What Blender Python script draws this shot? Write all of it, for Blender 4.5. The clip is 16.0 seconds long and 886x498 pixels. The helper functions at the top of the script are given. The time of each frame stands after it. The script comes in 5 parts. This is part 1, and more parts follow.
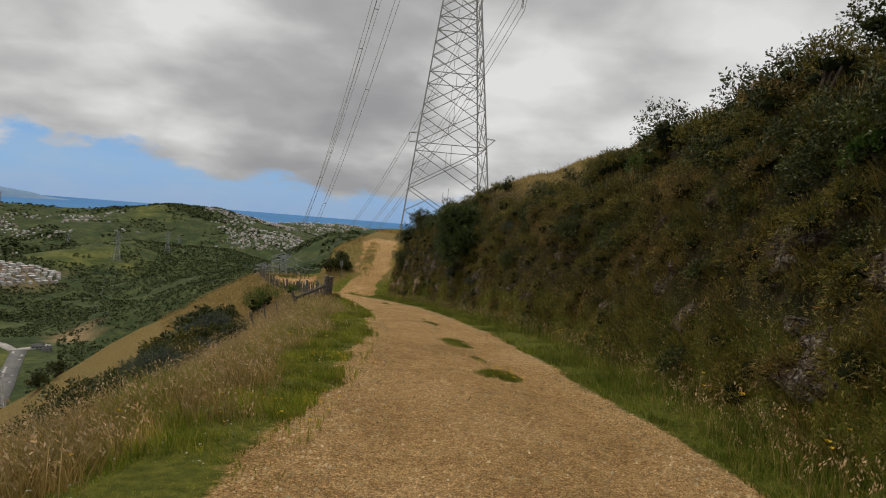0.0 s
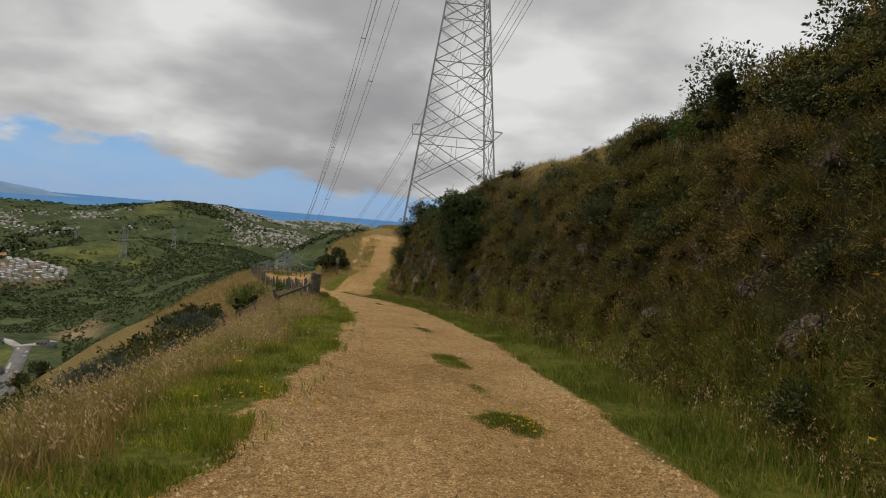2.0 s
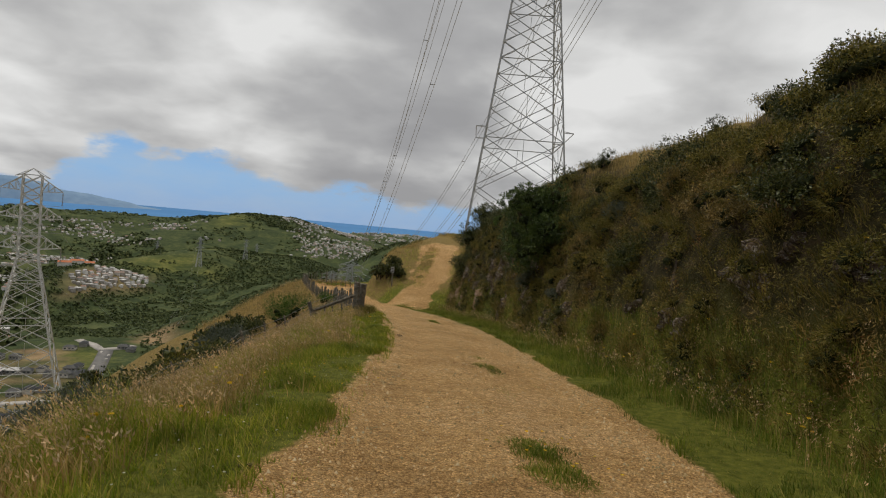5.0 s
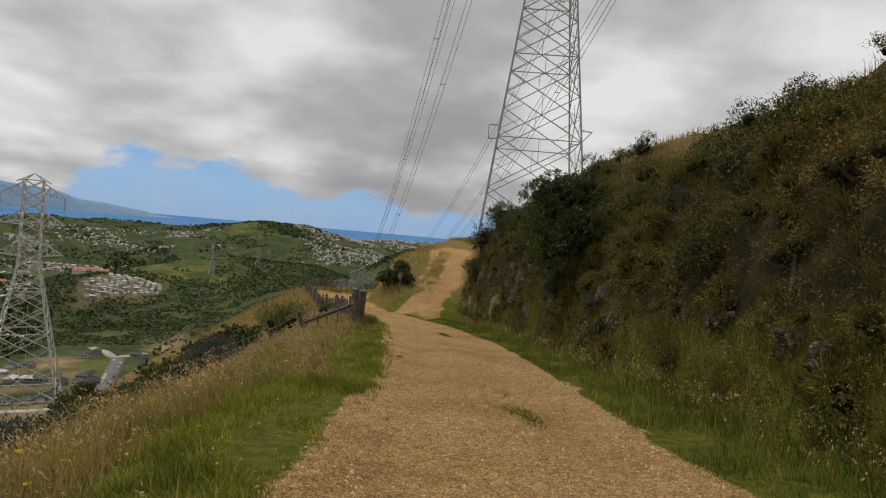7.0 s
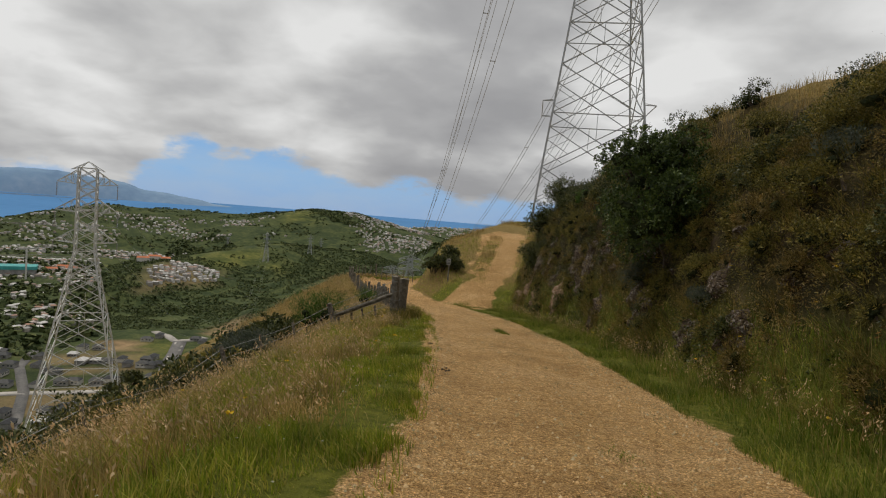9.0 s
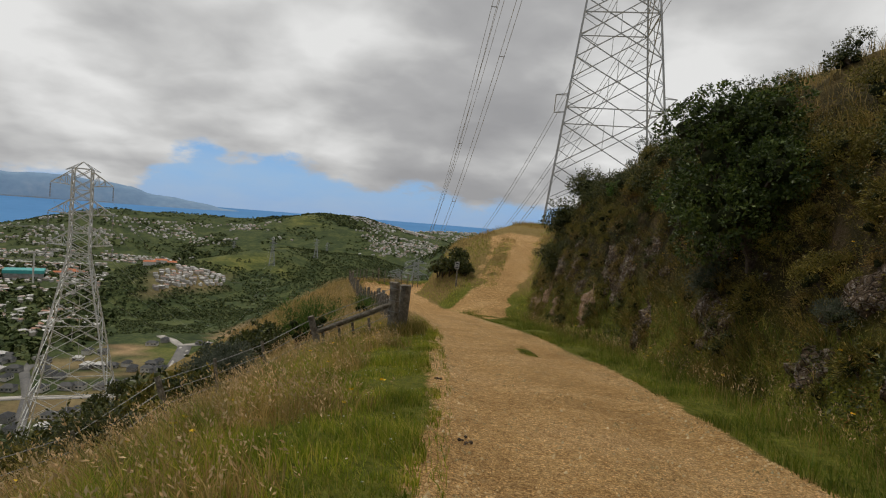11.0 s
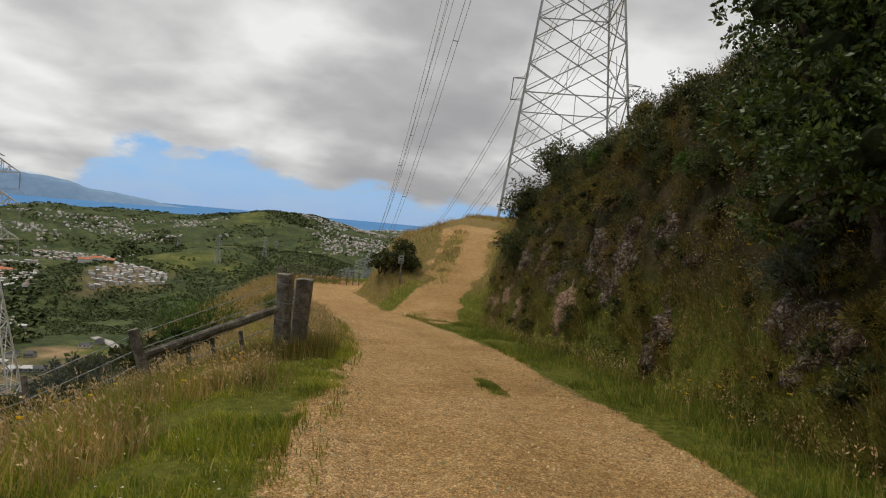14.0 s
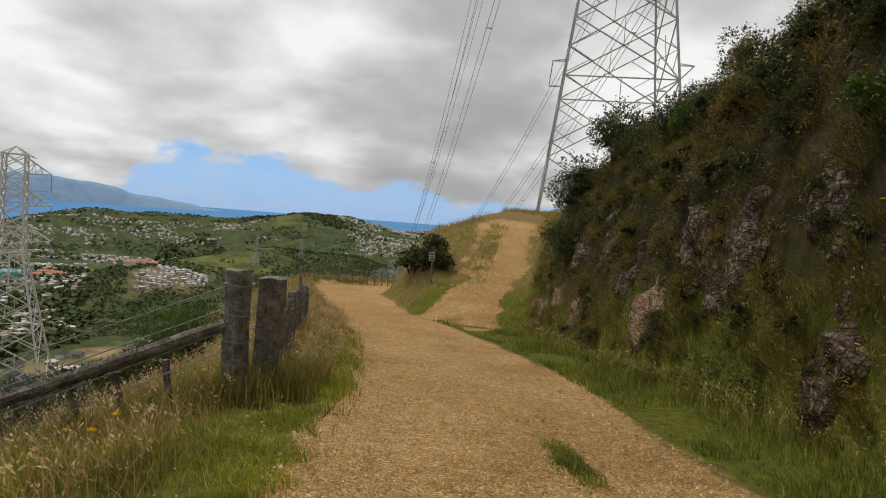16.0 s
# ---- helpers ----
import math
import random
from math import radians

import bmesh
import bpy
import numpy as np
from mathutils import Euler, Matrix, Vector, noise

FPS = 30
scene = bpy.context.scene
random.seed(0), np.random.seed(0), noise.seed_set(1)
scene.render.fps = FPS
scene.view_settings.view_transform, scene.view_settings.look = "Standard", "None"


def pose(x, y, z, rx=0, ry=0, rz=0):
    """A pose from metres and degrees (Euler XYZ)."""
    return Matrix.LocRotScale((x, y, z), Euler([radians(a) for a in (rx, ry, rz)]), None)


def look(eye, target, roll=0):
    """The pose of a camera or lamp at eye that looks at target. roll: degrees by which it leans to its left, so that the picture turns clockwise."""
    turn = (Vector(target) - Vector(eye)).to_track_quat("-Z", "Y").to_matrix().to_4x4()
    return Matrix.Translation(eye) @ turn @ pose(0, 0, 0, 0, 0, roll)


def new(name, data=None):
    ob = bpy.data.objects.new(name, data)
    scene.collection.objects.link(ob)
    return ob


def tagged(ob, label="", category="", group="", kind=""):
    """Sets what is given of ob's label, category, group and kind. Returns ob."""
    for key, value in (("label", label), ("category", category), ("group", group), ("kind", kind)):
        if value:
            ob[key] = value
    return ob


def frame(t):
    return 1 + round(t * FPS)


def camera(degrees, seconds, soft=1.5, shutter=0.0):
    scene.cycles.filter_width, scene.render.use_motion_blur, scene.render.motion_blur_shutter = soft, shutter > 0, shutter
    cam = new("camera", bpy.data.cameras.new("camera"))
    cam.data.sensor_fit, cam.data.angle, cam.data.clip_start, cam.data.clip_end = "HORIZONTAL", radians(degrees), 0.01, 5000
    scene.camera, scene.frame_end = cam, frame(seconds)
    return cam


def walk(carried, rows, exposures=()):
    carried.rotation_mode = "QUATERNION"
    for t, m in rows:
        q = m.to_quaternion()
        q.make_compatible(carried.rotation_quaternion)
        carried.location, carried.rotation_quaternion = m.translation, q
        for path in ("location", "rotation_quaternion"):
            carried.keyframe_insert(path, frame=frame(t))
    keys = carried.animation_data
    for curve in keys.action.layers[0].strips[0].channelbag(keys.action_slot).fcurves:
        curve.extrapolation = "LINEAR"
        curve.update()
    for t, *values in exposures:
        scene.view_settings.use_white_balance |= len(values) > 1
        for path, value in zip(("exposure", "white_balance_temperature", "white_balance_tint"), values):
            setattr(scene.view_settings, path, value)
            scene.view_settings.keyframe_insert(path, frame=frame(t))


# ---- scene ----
cam = camera(74.9, 16.0, 1.1)
METRES, EYE, TILT, LEAN, TURN = 25.0, 1.7, -2.8, -4.8, 0.0
ROWS = [
    (0.0, 0.0, 0.0, 0.0, 0.0, 0.0, -0.0),
    (0.5, 0.0033, 0.0329, -0.0028, -0.6, -0.18, -0.03),
    (1.0, 0.006, 0.0653, -0.0045, -1.63, 0.07, -0.07),
    (1.5, 0.0105, 0.0951, -0.0064, -0.78, -0.02, -0.44),
    (2.0, 0.01, 0.1267, -0.0087, 0.61, -0.07, -0.39),
    (2.5, 0.009, 0.1581, -0.0107, 2.38, -0.15, -0.76),
    (3.0, 0.0061, 0.1885, -0.0128, 3.18, 0.07, -0.43),
    (3.5, 0.0046, 0.2202, -0.0142, 3.99, 0.22, -0.8),
    (4.0, 0.0032, 0.2513, -0.0163, 3.63, 0.54, -0.57),
    (4.5, 0.0015, 0.2821, -0.0172, 5.99, 0.85, -1.12),
    (7.0, -0.0157, 0.4337, -0.0237, 7.96, 1.78, -0.74),
    (7.5, -0.0192, 0.4638, -0.024, 9.06, 1.84, -0.9),
    (8.0, -0.0229, 0.4934, -0.0253, 9.36, 1.26, -0.57),
    (8.5, -0.0288, 0.5248, -0.0263, 11.67, 0.64, -0.85),
    (9.0, -0.0395, 0.5531, -0.0276, 12.82, 0.42, -0.6),
    (11.5, -0.0764, 0.7051, -0.0319, 13.45, 0.89, -0.66),
    (12.0, -0.0814, 0.7345, -0.0331, 12.18, 0.85, -0.36),
    (12.5, -0.0858, 0.7653, -0.0356, 12.02, 1.14, -0.86),
    (13.0, -0.0887, 0.7952, -0.0382, 10.55, 1.0, -0.57),
    (13.5, -0.0911, 0.8274, -0.0398, 10.26, 0.77, -1.13),
    (14.0, -0.0937, 0.8591, -0.043, 8.74, 0.84, -0.99),
    (14.5, -0.0946, 0.8929, -0.0445, 9.29, 0.68, -1.18),
    (15.0, -0.099, 0.9244, -0.0469, 10.2, 0.48, -0.74),
    (15.5, -0.1068, 0.9554, -0.048, 12.17, 0.67, -0.73),
    (16.0, -0.1157, 0.9851, -0.049, 12.18, 0.81, -0.43),
]
walk(cam, [(t, pose(0, 0, EYE, TILT, LEAN, TURN) @ pose(METRES * x, METRES * y, METRES * z, 90 + pitch, roll, yaw)) for t, x, y, z, yaw, pitch, roll in ROWS],
     [(0.0, -0.41), (5.0, -0.36), (9.0, -0.37), (12.5, -0.31), (16.0, -0.10)])

# ---- sky, sun, exposure ----
SUN_EL, SUN_AZ = radians(60), radians(-58)


def node(tree, kind, x=0, **values):
    n = tree.nodes.new(kind)
    for key, v in values.items():
        if key in n.inputs:
            n.inputs[key].default_value = v
    return n


def ramp(tree, fac, stops):
    n = tree.nodes.new("ShaderNodeValToRGB")
    els = n.color_ramp.elements
    while len(els) < len(stops):
        els.new(0.5)
    for e, (p, c) in zip(els, stops):
        e.position = p
        e.color = (*c, 1) if len(c) == 3 else c
    tree.links.new(fac, n.inputs["Fac"])
    return n


def math_node(tree, op, a, b=None, clamp=False):
    n = tree.nodes.new("ShaderNodeMath")
    n.operation, n.use_clamp = op, clamp
    for i, v in enumerate((a, b)):
        if v is None:
            continue
        if isinstance(v, (int, float)):
            n.inputs[i].default_value = v
        else:
            tree.links.new(v, n.inputs[i])
    return n.outputs[0]


def mix_color(tree, fac, a, b, blend="MIX"):
    n = tree.nodes.new("ShaderNodeMix")
    n.data_type, n.blend_type = "RGBA", blend
    for i, v in ((0, fac), (6, a), (7, b)):
        if isinstance(v, (int, float)):
            n.inputs[i].default_value = v
        elif isinstance(v, tuple):
            n.inputs[i].default_value = (*v, 1)
        else:
            tree.links.new(v, n.inputs[i])
    return n.outputs[2]


def build_world():
    world = bpy.data.worlds.new("sky")
    scene.world = world
    world.use_nodes = True
    t = world.node_tree
    t.nodes.clear()
    sky = t.nodes.new("ShaderNodeTexSky")
    sky.sky_type, sky.sun_disc = "NISHITA", False
    sky.sun_elevation, sky.sun_rotation = SUN_EL, SUN_AZ
    sky.altitude, sky.air_density, sky.dust_density, sky.ozone_density = 200, 1.0, 0.2, 3.0
    co = t.nodes.new("ShaderNodeTexCoord")
    sep = t.nodes.new("ShaderNodeSeparateXYZ")
    t.links.new(co.outputs["Generated"], sep.inputs[0])
    # cloud deck: a flat layer seen in perspective, with soft broad masses
    h = math_node(t, "ADD", math_node(t, "MAXIMUM", sep.outputs[2], 0.0), 0.30)
    px = math_node(t, "DIVIDE", sep.outputs[0], h)
    py = math_node(t, "DIVIDE", sep.outputs[1], h)
    comb = t.nodes.new("ShaderNodeCombineXYZ")
    t.links.new(px, comb.inputs[0]), t.links.new(py, comb.inputs[1])
    big = node(t, "ShaderNodeTexNoise", Scale=1.6, Detail=4.0, Roughness=0.38, Distortion=0.2)
    fine = node(t, "ShaderNodeTexNoise", Scale=5.5, Detail=5.0, Roughness=0.48, Distortion=0.3)
    edge = node(t, "ShaderNodeTexNoise", Scale=8.0, Detail=6.0, Roughness=0.58)
    warp = node(t, "ShaderNodeTexNoise", Scale=4.5, Detail=4.0, Roughness=0.5)
    squash = t.nodes.new("ShaderNodeVectorMath")
    squash.operation = "MULTIPLY"
    squash.inputs[1].default_value = (1.0, 1.0, 2.6)
    t.links.new(co.outputs["Generated"], squash.inputs[0])
    for n in (edge, warp):
        t.links.new(squash.outputs[0], n.inputs["Vector"])
    for n in (big, fine):
        t.links.new(comb.outputs[0], n.inputs["Vector"])
    shade = math_node(t, "ADD", math_node(t, "MULTIPLY", big.outputs["Fac"], 0.80), math_node(t, "MULTIPLY", fine.outputs["Fac"], 0.20))
    bent = t.nodes.new("ShaderNodeVectorMath")
    bent.operation = "MULTIPLY_ADD"
    bent.inputs[1].default_value = (0.42, 0.42, 0.42)
    t.links.new(warp.outputs["Color"], bent.inputs[0])
    t.links.new(co.outputs["Generated"], bent.inputs[2])
    # thin bright and thick dark parts of the deck: bearing, height, reach (degrees), strength
    for b, e, reach, k in ((-33, 15, 11, 0.12), (-18, 15, 11, -0.07), (-9, 7, 8, -0.05), (10, 10, 8, 0.10), (30, 17, 16, 0.10), (-46, 6, 6, 0.10), (-30, 6, 7, -0.05), (-2, 20, 9, 0.03)):
        b, e = radians(b), radians(e)
        d = Vector((math.sin(b) * math.cos(e), math.cos(b) * math.cos(e), math.sin(e))) + Vector((0.21, 0.21, 0.21))
        gap = t.nodes.new("ShaderNodeVectorMath")
        gap.operation = "DISTANCE"
        gap.inputs[1].default_value = d
        t.links.new(bent.outputs[0], gap.inputs[0])
        near = ramp(t, math_node(t, "MULTIPLY", gap.outputs["Value"], 0.5 / radians(reach)), [(0.2, (1, 1, 1)), (1.0, (0, 0, 0))])
        near.color_ramp.interpolation = "EASE"
        shade = math_node(t, "ADD", shade, math_node(t, "MULTIPLY", near.outputs[0], k))
    cloud = ramp(t, shade, [(0.34, (0.42, 0.42, 0.43)), (0.46, (0.53, 0.53, 0.535)), (0.55, (0.70, 0.70, 0.695)), (0.68, (0.98, 0.98, 0.97))])
    # the deck ends above the sea: height of its edge by bearing
    bear = math_node(t, "ADD", math_node(t, "DIVIDE", math_node(t, "ARCTAN2", sep.outputs[0], sep.outputs[1]), radians(100)), 0.6)
    edge_at = ramp(t, bear, [(k, (v, v, v)) for k, v in ((0.0, 0.0), (0.185, 0.008), (0.215, 0.056), (0.24, 0.074), (0.31, 0.062), (0.40, 0.040), (0.50, 0.027), (0.62, 0.018))])
    above = math_node(t, "MULTIPLY", math_node(t, "SUBTRACT", sep.outputs[2], edge_at.outputs[0]), 26.0)
    cover = math_node(t, "ADD", math_node(t, "ADD", above, 0.45), math_node(t, "MULTIPLY", math_node(t, "SUBTRACT", edge.outputs["Fac"], 0.5), 3.6))
    mask = ramp(t, cover, [(0.25, (0, 0, 0)), (0.95, (1, 1, 1))])
    mask.color_ramp.interpolation = "EASE"
    blue = mix_color(t, 0.85, mix_color(t, 1.0, sky.outputs[0], (0.14, 0.14, 0.14), "MULTIPLY"), ramp(t, math_node(t, "MULTIPLY", sep.outputs[2], 6.0, True), [(0.0, (0.20, 0.44, 0.84)), (0.3, (0.24, 0.50, 0.90)), (1.0, (0.20, 0.42, 0.82))]).outputs[0])
    veil = ramp(t, edge.outputs["Fac"], [(0.35, (0.06, 0.06, 0.06)), (0.62, (0.38, 0.38, 0.38))])
    blue = mix_color(t, veil.outputs[0], blue, (0.52, 0.62, 0.74))
    col = mix_color(t, mask.outputs[0], blue, cloud.outputs[0])
    bg = node(t, "ShaderNodeBackground", Strength=1.0)
    t.links.new(col, bg.inputs[0])
    out = t.nodes.new("ShaderNodeOutputWorld")
    t.links.new(bg.outputs[0], out.inputs[0])
    data = bpy.data.lights.new("sun", "SUN")
    data.energy, data.angle, data.color = 2.15, radians(6), (1.0, 0.93, 0.79)
    sun = new("sun", data)
    way = Vector((math.sin(SUN_AZ) * math.cos(SUN_EL), math.cos(SUN_AZ) * math.cos(SUN_EL), math.sin(SUN_EL)))
    sun.matrix_world = look(way * 100, (0, 0, 0))


build_world()

# ---- materials ----
def material(name, rough=0.85, spec=0.3):
    m = bpy.data.materials.new(name)
    m.use_nodes = True
    t = m.node_tree
    b = t.nodes["Principled BSDF"]
    b.inputs["Roughness"].default_value = rough
    b.inputs["Specular IOR Level"].default_value = spec
    return m, t, b


def coords(t):
    return t.nodes.new("ShaderNodeTexCoord").outputs["Object"]


def noise_fac(t, scale, detail=4.0, rough=0.6, vec=None, distort=0.0):
    n = node(t, "ShaderNodeTexNoise", Scale=scale, Detail=detail, Roughness=rough, Distortion=distort)
    if vec is not None:
        t.links.new(vec, n.inputs["Vector"])
    return n.outputs["Fac"]


def bump(t, b, height, strength=0.5, dist=0.02):
    n = node(t, "ShaderNodeBump", Strength=strength, Distance=dist)
    t.links.new(height, n.inputs["Height"])
    t.links.new(n.outputs[0], b.inputs["Normal"])


def mottled(name, dark, mid, light, scale=3.0, rough=0.85, spec=0.3, relief=0.4, dist=0.02, fine=30.0):
    """A surface of three tones, mottled at two sizes."""
    m, t, b = material(name, rough, spec)
    v = coords(t)
    a = noise_fac(t, scale, 5.0, 0.6, v)
    f = noise_fac(t, fine, 3.0, 0.6, v)
    s = math_node(t, "ADD", math_node(t, "MULTIPLY", a, 0.6), math_node(t, "MULTIPLY", f, 0.4))
    r = ramp(t, s, [(0.36, dark), (0.5, mid), (0.64, light)])
    t.links.new(r.outputs[0], b.inputs["Base Color"])
    bump(t, b, f, relief, dist)
    return m


def leafy(name, tones, rough=0.55, spec=0.35, trans=0.25):
    """Leaves: every leaf takes its own tone; some light passes through."""
    m, t, b = material(name, rough, spec)
    g = t.nodes.new("ShaderNodeNewGeometry")
    k = len(tones)
    r = ramp(t, g.outputs["Random Per Island"], [((i + 0.0) / (k - 1), c) for i, c in enumerate(tones)])
    n = noise_fac(t, 1.9, 5.0, 0.65, coords(t))
    dim = ramp(t, n, [(0.36, (0.48, 0.53, 0.46)), (0.52, (0.95, 0.95, 0.9)), (0.66, (1.38, 1.3, 1.2))])
    col = mix_color(t, 1.0, r.outputs[0], dim.outputs[0], "MULTIPLY")
    t.links.new(col, b.inputs["Base Color"])
    tr = t.nodes.new("ShaderNodeBsdfTranslucent")
    t.links.new(col, tr.inputs[0])
    mx = t.nodes.new("ShaderNodeMixShader")
    mx.inputs[0].default_value = trans
    t.links.new(b.outputs[0], mx.inputs[1]), t.links.new(tr.outputs[0], mx.inputs[2])
    t.links.new(mx.outputs[0], t.nodes["Material Output"].inputs[0])
    return m


def toned(name, tones, rough=0.8, spec=0.2):
    """Painted walls and roofs: every piece takes its own tone, lightly weathered."""
    m, t, b = material(name, rough, spec)
    g = t.nodes.new("ShaderNodeNewGeometry")
    r = ramp(t, g.outputs["Random Per Island"], [(i / (len(tones) - 1), c) for i, c in enumerate(tones)])
    worn = ramp(t, noise_fac(t, 0.8, 4.0, 0.6, coords(t)), [(0.35, (0.86, 0.85, 0.83)), (0.65, (1.05, 1.05, 1.05))])
    t.links.new(mix_color(t, 1.0, r.outputs[0], worn.outputs[0], "MULTIPLY"), b.inputs["Base Color"])
    return m


def painted_metal(name, c, rough=0.5, metal=0.6):
    m, t, b = material(name, rough, 0.5)
    f = noise_fac(t, 6.0, 4.0, 0.6, coords(t))
    r = ramp(t, f, [(0.3, tuple(x * 0.75 for x in c)), (0.7, tuple(x * 1.1 for x in c))])
    t.links.new(r.outputs[0], b.inputs["Base Color"])
    b.inputs["Metallic"].default_value = metal
    return m


def terrain_material():
    m, t, b = material("land", 0.95, 0.15)
    v = coords(t)
    near = t.nodes.new("ShaderNodeAttribute")
    near.attribute_name = "near_mask"
    far = t.nodes.new("ShaderNodeAttribute")
    far.attribute_name = "far_mask"
    ns, fs = t.nodes.new("ShaderNodeSeparateColor"), t.nodes.new("ShaderNodeSeparateColor")
    t.links.new(near.outputs["Color"], ns.inputs[0]), t.links.new(far.outputs["Color"], fs.inputs[0])
    n1, n2, n3 = noise_fac(t, 0.5, 6.0, 0.65, v), noise_fac(t, 9.0, 5.0, 0.65, v), noise_fac(t, 60.0, 3.0, 0.6, v)
    # gravel track
    gr = math_node(t, "ADD", math_node(t, "MULTIPLY", n2, 0.5), math_node(t, "MULTIPLY", n3, 0.5))
    track = ramp(t, gr, [(0.36, (0.37, 0.225, 0.093)), (0.48, (0.56, 0.37, 0.165)), (0.56, (0.62, 0.43, 0.21)), (0.66, (0.72, 0.54, 0.31))])
    tint = ramp(t, n1, [(0.36, (0.80, 0.74, 0.66)), (0.5, (1.0, 0.95, 0.88)), (0.64, (1.10, 1.08, 1.12))])
    track_c = mix_color(t, 1.0, track.outputs[0], tint.outputs[0], "MULTIPLY")
    # single stones of two sizes pressed into the surface
    relief = math_node(t, "MULTIPLY", n3, 0.5)
    for scale, amount in ((36.0, 0.5), (80.0, 0.9), (150.0, 0.6)):
        cells = node(t, "ShaderNodeTexVoronoi", Scale=scale)
        t.links.new(v, cells.inputs["Vector"])
        one = t.nodes.new("ShaderNodeSeparateColor")
        t.links.new(cells.outputs["Color"], one.inputs[0])
        tone = ramp(t, one.outputs[0], [(0.0, (0.58, 0.56, 0.53)), (0.35, (1.0, 1.0, 1.0)), (0.8, (1.2, 1.2, 1.2)), (1.0, (1.5, 1.52, 1.55))])
        gap = ramp(t, cells.outputs["Distance"], [(0.35, (1.1, 1.1, 1.1)), (0.8, (0.62, 0.58, 0.54))])
        track_c = mix_color(t, amount, track_c, mix_color(t, 1.0, track_c, mix_color(t, 1.0, tone.outputs[0], gap.outputs[0], "MULTIPLY"), "MULTIPLY"))
        relief = math_node(t, "SUBTRACT", relief, math_node(t, "MULTIPLY", cells.outputs["Distance"], 0.4))
    # dry grass soil, green turf, bank soil and rock
    dry = ramp(t, n2, [(0.35, (0.17, 0.122, 0.040)), (0.65, (0.33, 0.235, 0.085))]).outputs[0]
    green = ramp(t, n2, [(0.35, (0.085, 0.100, 0.010)), (0.65, (0.20, 0.20, 0.03))]).outputs[0]
    # soil and rock; lowest tones near black, with shade between plants put in
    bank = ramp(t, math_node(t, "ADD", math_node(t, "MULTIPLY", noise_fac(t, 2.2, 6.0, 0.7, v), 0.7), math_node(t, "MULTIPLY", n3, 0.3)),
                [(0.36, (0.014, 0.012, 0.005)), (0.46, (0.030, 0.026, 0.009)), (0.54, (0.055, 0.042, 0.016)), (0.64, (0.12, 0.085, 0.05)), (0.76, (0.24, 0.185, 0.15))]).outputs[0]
    # far: bush, pasture with patches of sunlight put into its colour, built-up ground
    w1, w2 = noise_fac(t, 0.035, 6.0, 0.65, v), noise_fac(t, 0.16, 5.0, 0.7, v)
    ws = math_node(t, "ADD", math_node(t, "MULTIPLY", w1, 0.4), math_node(t, "ADD", math_node(t, "MULTIPLY", w2, 0.3), math_node(t, "MULTIPLY", noise_fac(t, 0.7, 5.0, 0.75, v), 0.3)))
    bush = ramp(t, ws, [(0.42, (0.024, 0.038, 0.014)), (0.5, (0.050, 0.070, 0.024)), (0.58, (0.10, 0.115, 0.040))]).outputs[0]
    past = ramp(t, ws, [(0.40, (0.045, 0.066, 0.017)), (0.5, (0.105, 0.118, 0.028)), (0.60, (0.21, 0.195, 0.055))]).outputs[0]
    clay = ramp(t, ws, [(0.38, (0.20, 0.13, 0.07)), (0.62, (0.42, 0.29, 0.16))]).outputs[0]
    # uneven edges between the kinds of cover
    def soft(fac, amount):
        a = math_node(t, "ADD", fac, math_node(t, "MULTIPLY", math_node(t, "SUBTRACT", n2, 0.5), amount))
        a = math_node(t, "ADD", a, math_node(t, "MULTIPLY", math_node(t, "SUBTRACT", n1, 0.5), amount))
        r = ramp(t, a, [(0.40, (0, 0, 0)), (0.60, (1, 1, 1))])
        return r.outputs[0]
    col = mix_color(t, fs.outputs[0], dry, bush)
    col = mix_color(t, fs.outputs[1], col, past)
    col = mix_color(t, fs.outputs[2], col, clay)
    col = mix_color(t, soft(ns.outputs[1], 0.5), col, green)
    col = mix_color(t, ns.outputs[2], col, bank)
    col = mix_color(t, soft(ns.outputs[0], 0.7), col, track_c)
    t.links.new(col, b.inputs["Base Color"])
    bump(t, b, relief, 0.9, 0.04)
    return m


LAND = terrain_material()
DARK_LEAF = leafy("dark_leaf", [(0.022, 0.032, 0.008), (0.048, 0.062, 0.013), (0.088, 0.100, 0.022), (0.16, 0.155, 0.04)], 0.5, 0.35, 0.15)
OLIVE_LEAF = leafy("olive_leaf", [(0.050, 0.046, 0.010), (0.14, 0.122, 0.020), (0.23, 0.195, 0.034), (0.34, 0.26, 0.065)], 0.6, 0.3, 0.2)
BRIGHT_LEAF = leafy("bright_leaf", [(0.040, 0.090, 0.012), (0.075, 0.145, 0.02), (0.12, 0.20, 0.03)])
GLOSSY_LEAF = leafy("glossy_leaf", [(0.022, 0.040, 0.009), (0.045, 0.075, 0.013), (0.085, 0.125, 0.022), (0.14, 0.18, 0.04)], 0.52, 0.35)
GREY_LEAF = leafy("grey_leaf", [(0.06, 0.075, 0.05), (0.10, 0.12, 0.085), (0.17, 0.18, 0.14)])
BROWN_LEAF = leafy("brown_leaf", [(0.07, 0.047, 0.013), (0.17, 0.115, 0.030), (0.29, 0.20, 0.055), (0.42, 0.31, 0.11)])
TURF_BLADE = leafy("turf_blade", [(0.15, 0.22, 0.013), (0.23, 0.28, 0.022), (0.35, 0.36, 0.04), (0.55, 0.44, 0.12)], 0.6, 0.3, 0.35)
# turf tones lowered: the bank's shade on the inner verge is put into colour
DARKENED_BLADE = leafy("darkened_blade", [(0.095, 0.15, 0.012), (0.15, 0.205, 0.02), (0.24, 0.265, 0.034), (0.40, 0.34, 0.10)], 0.6, 0.3, 0.3)
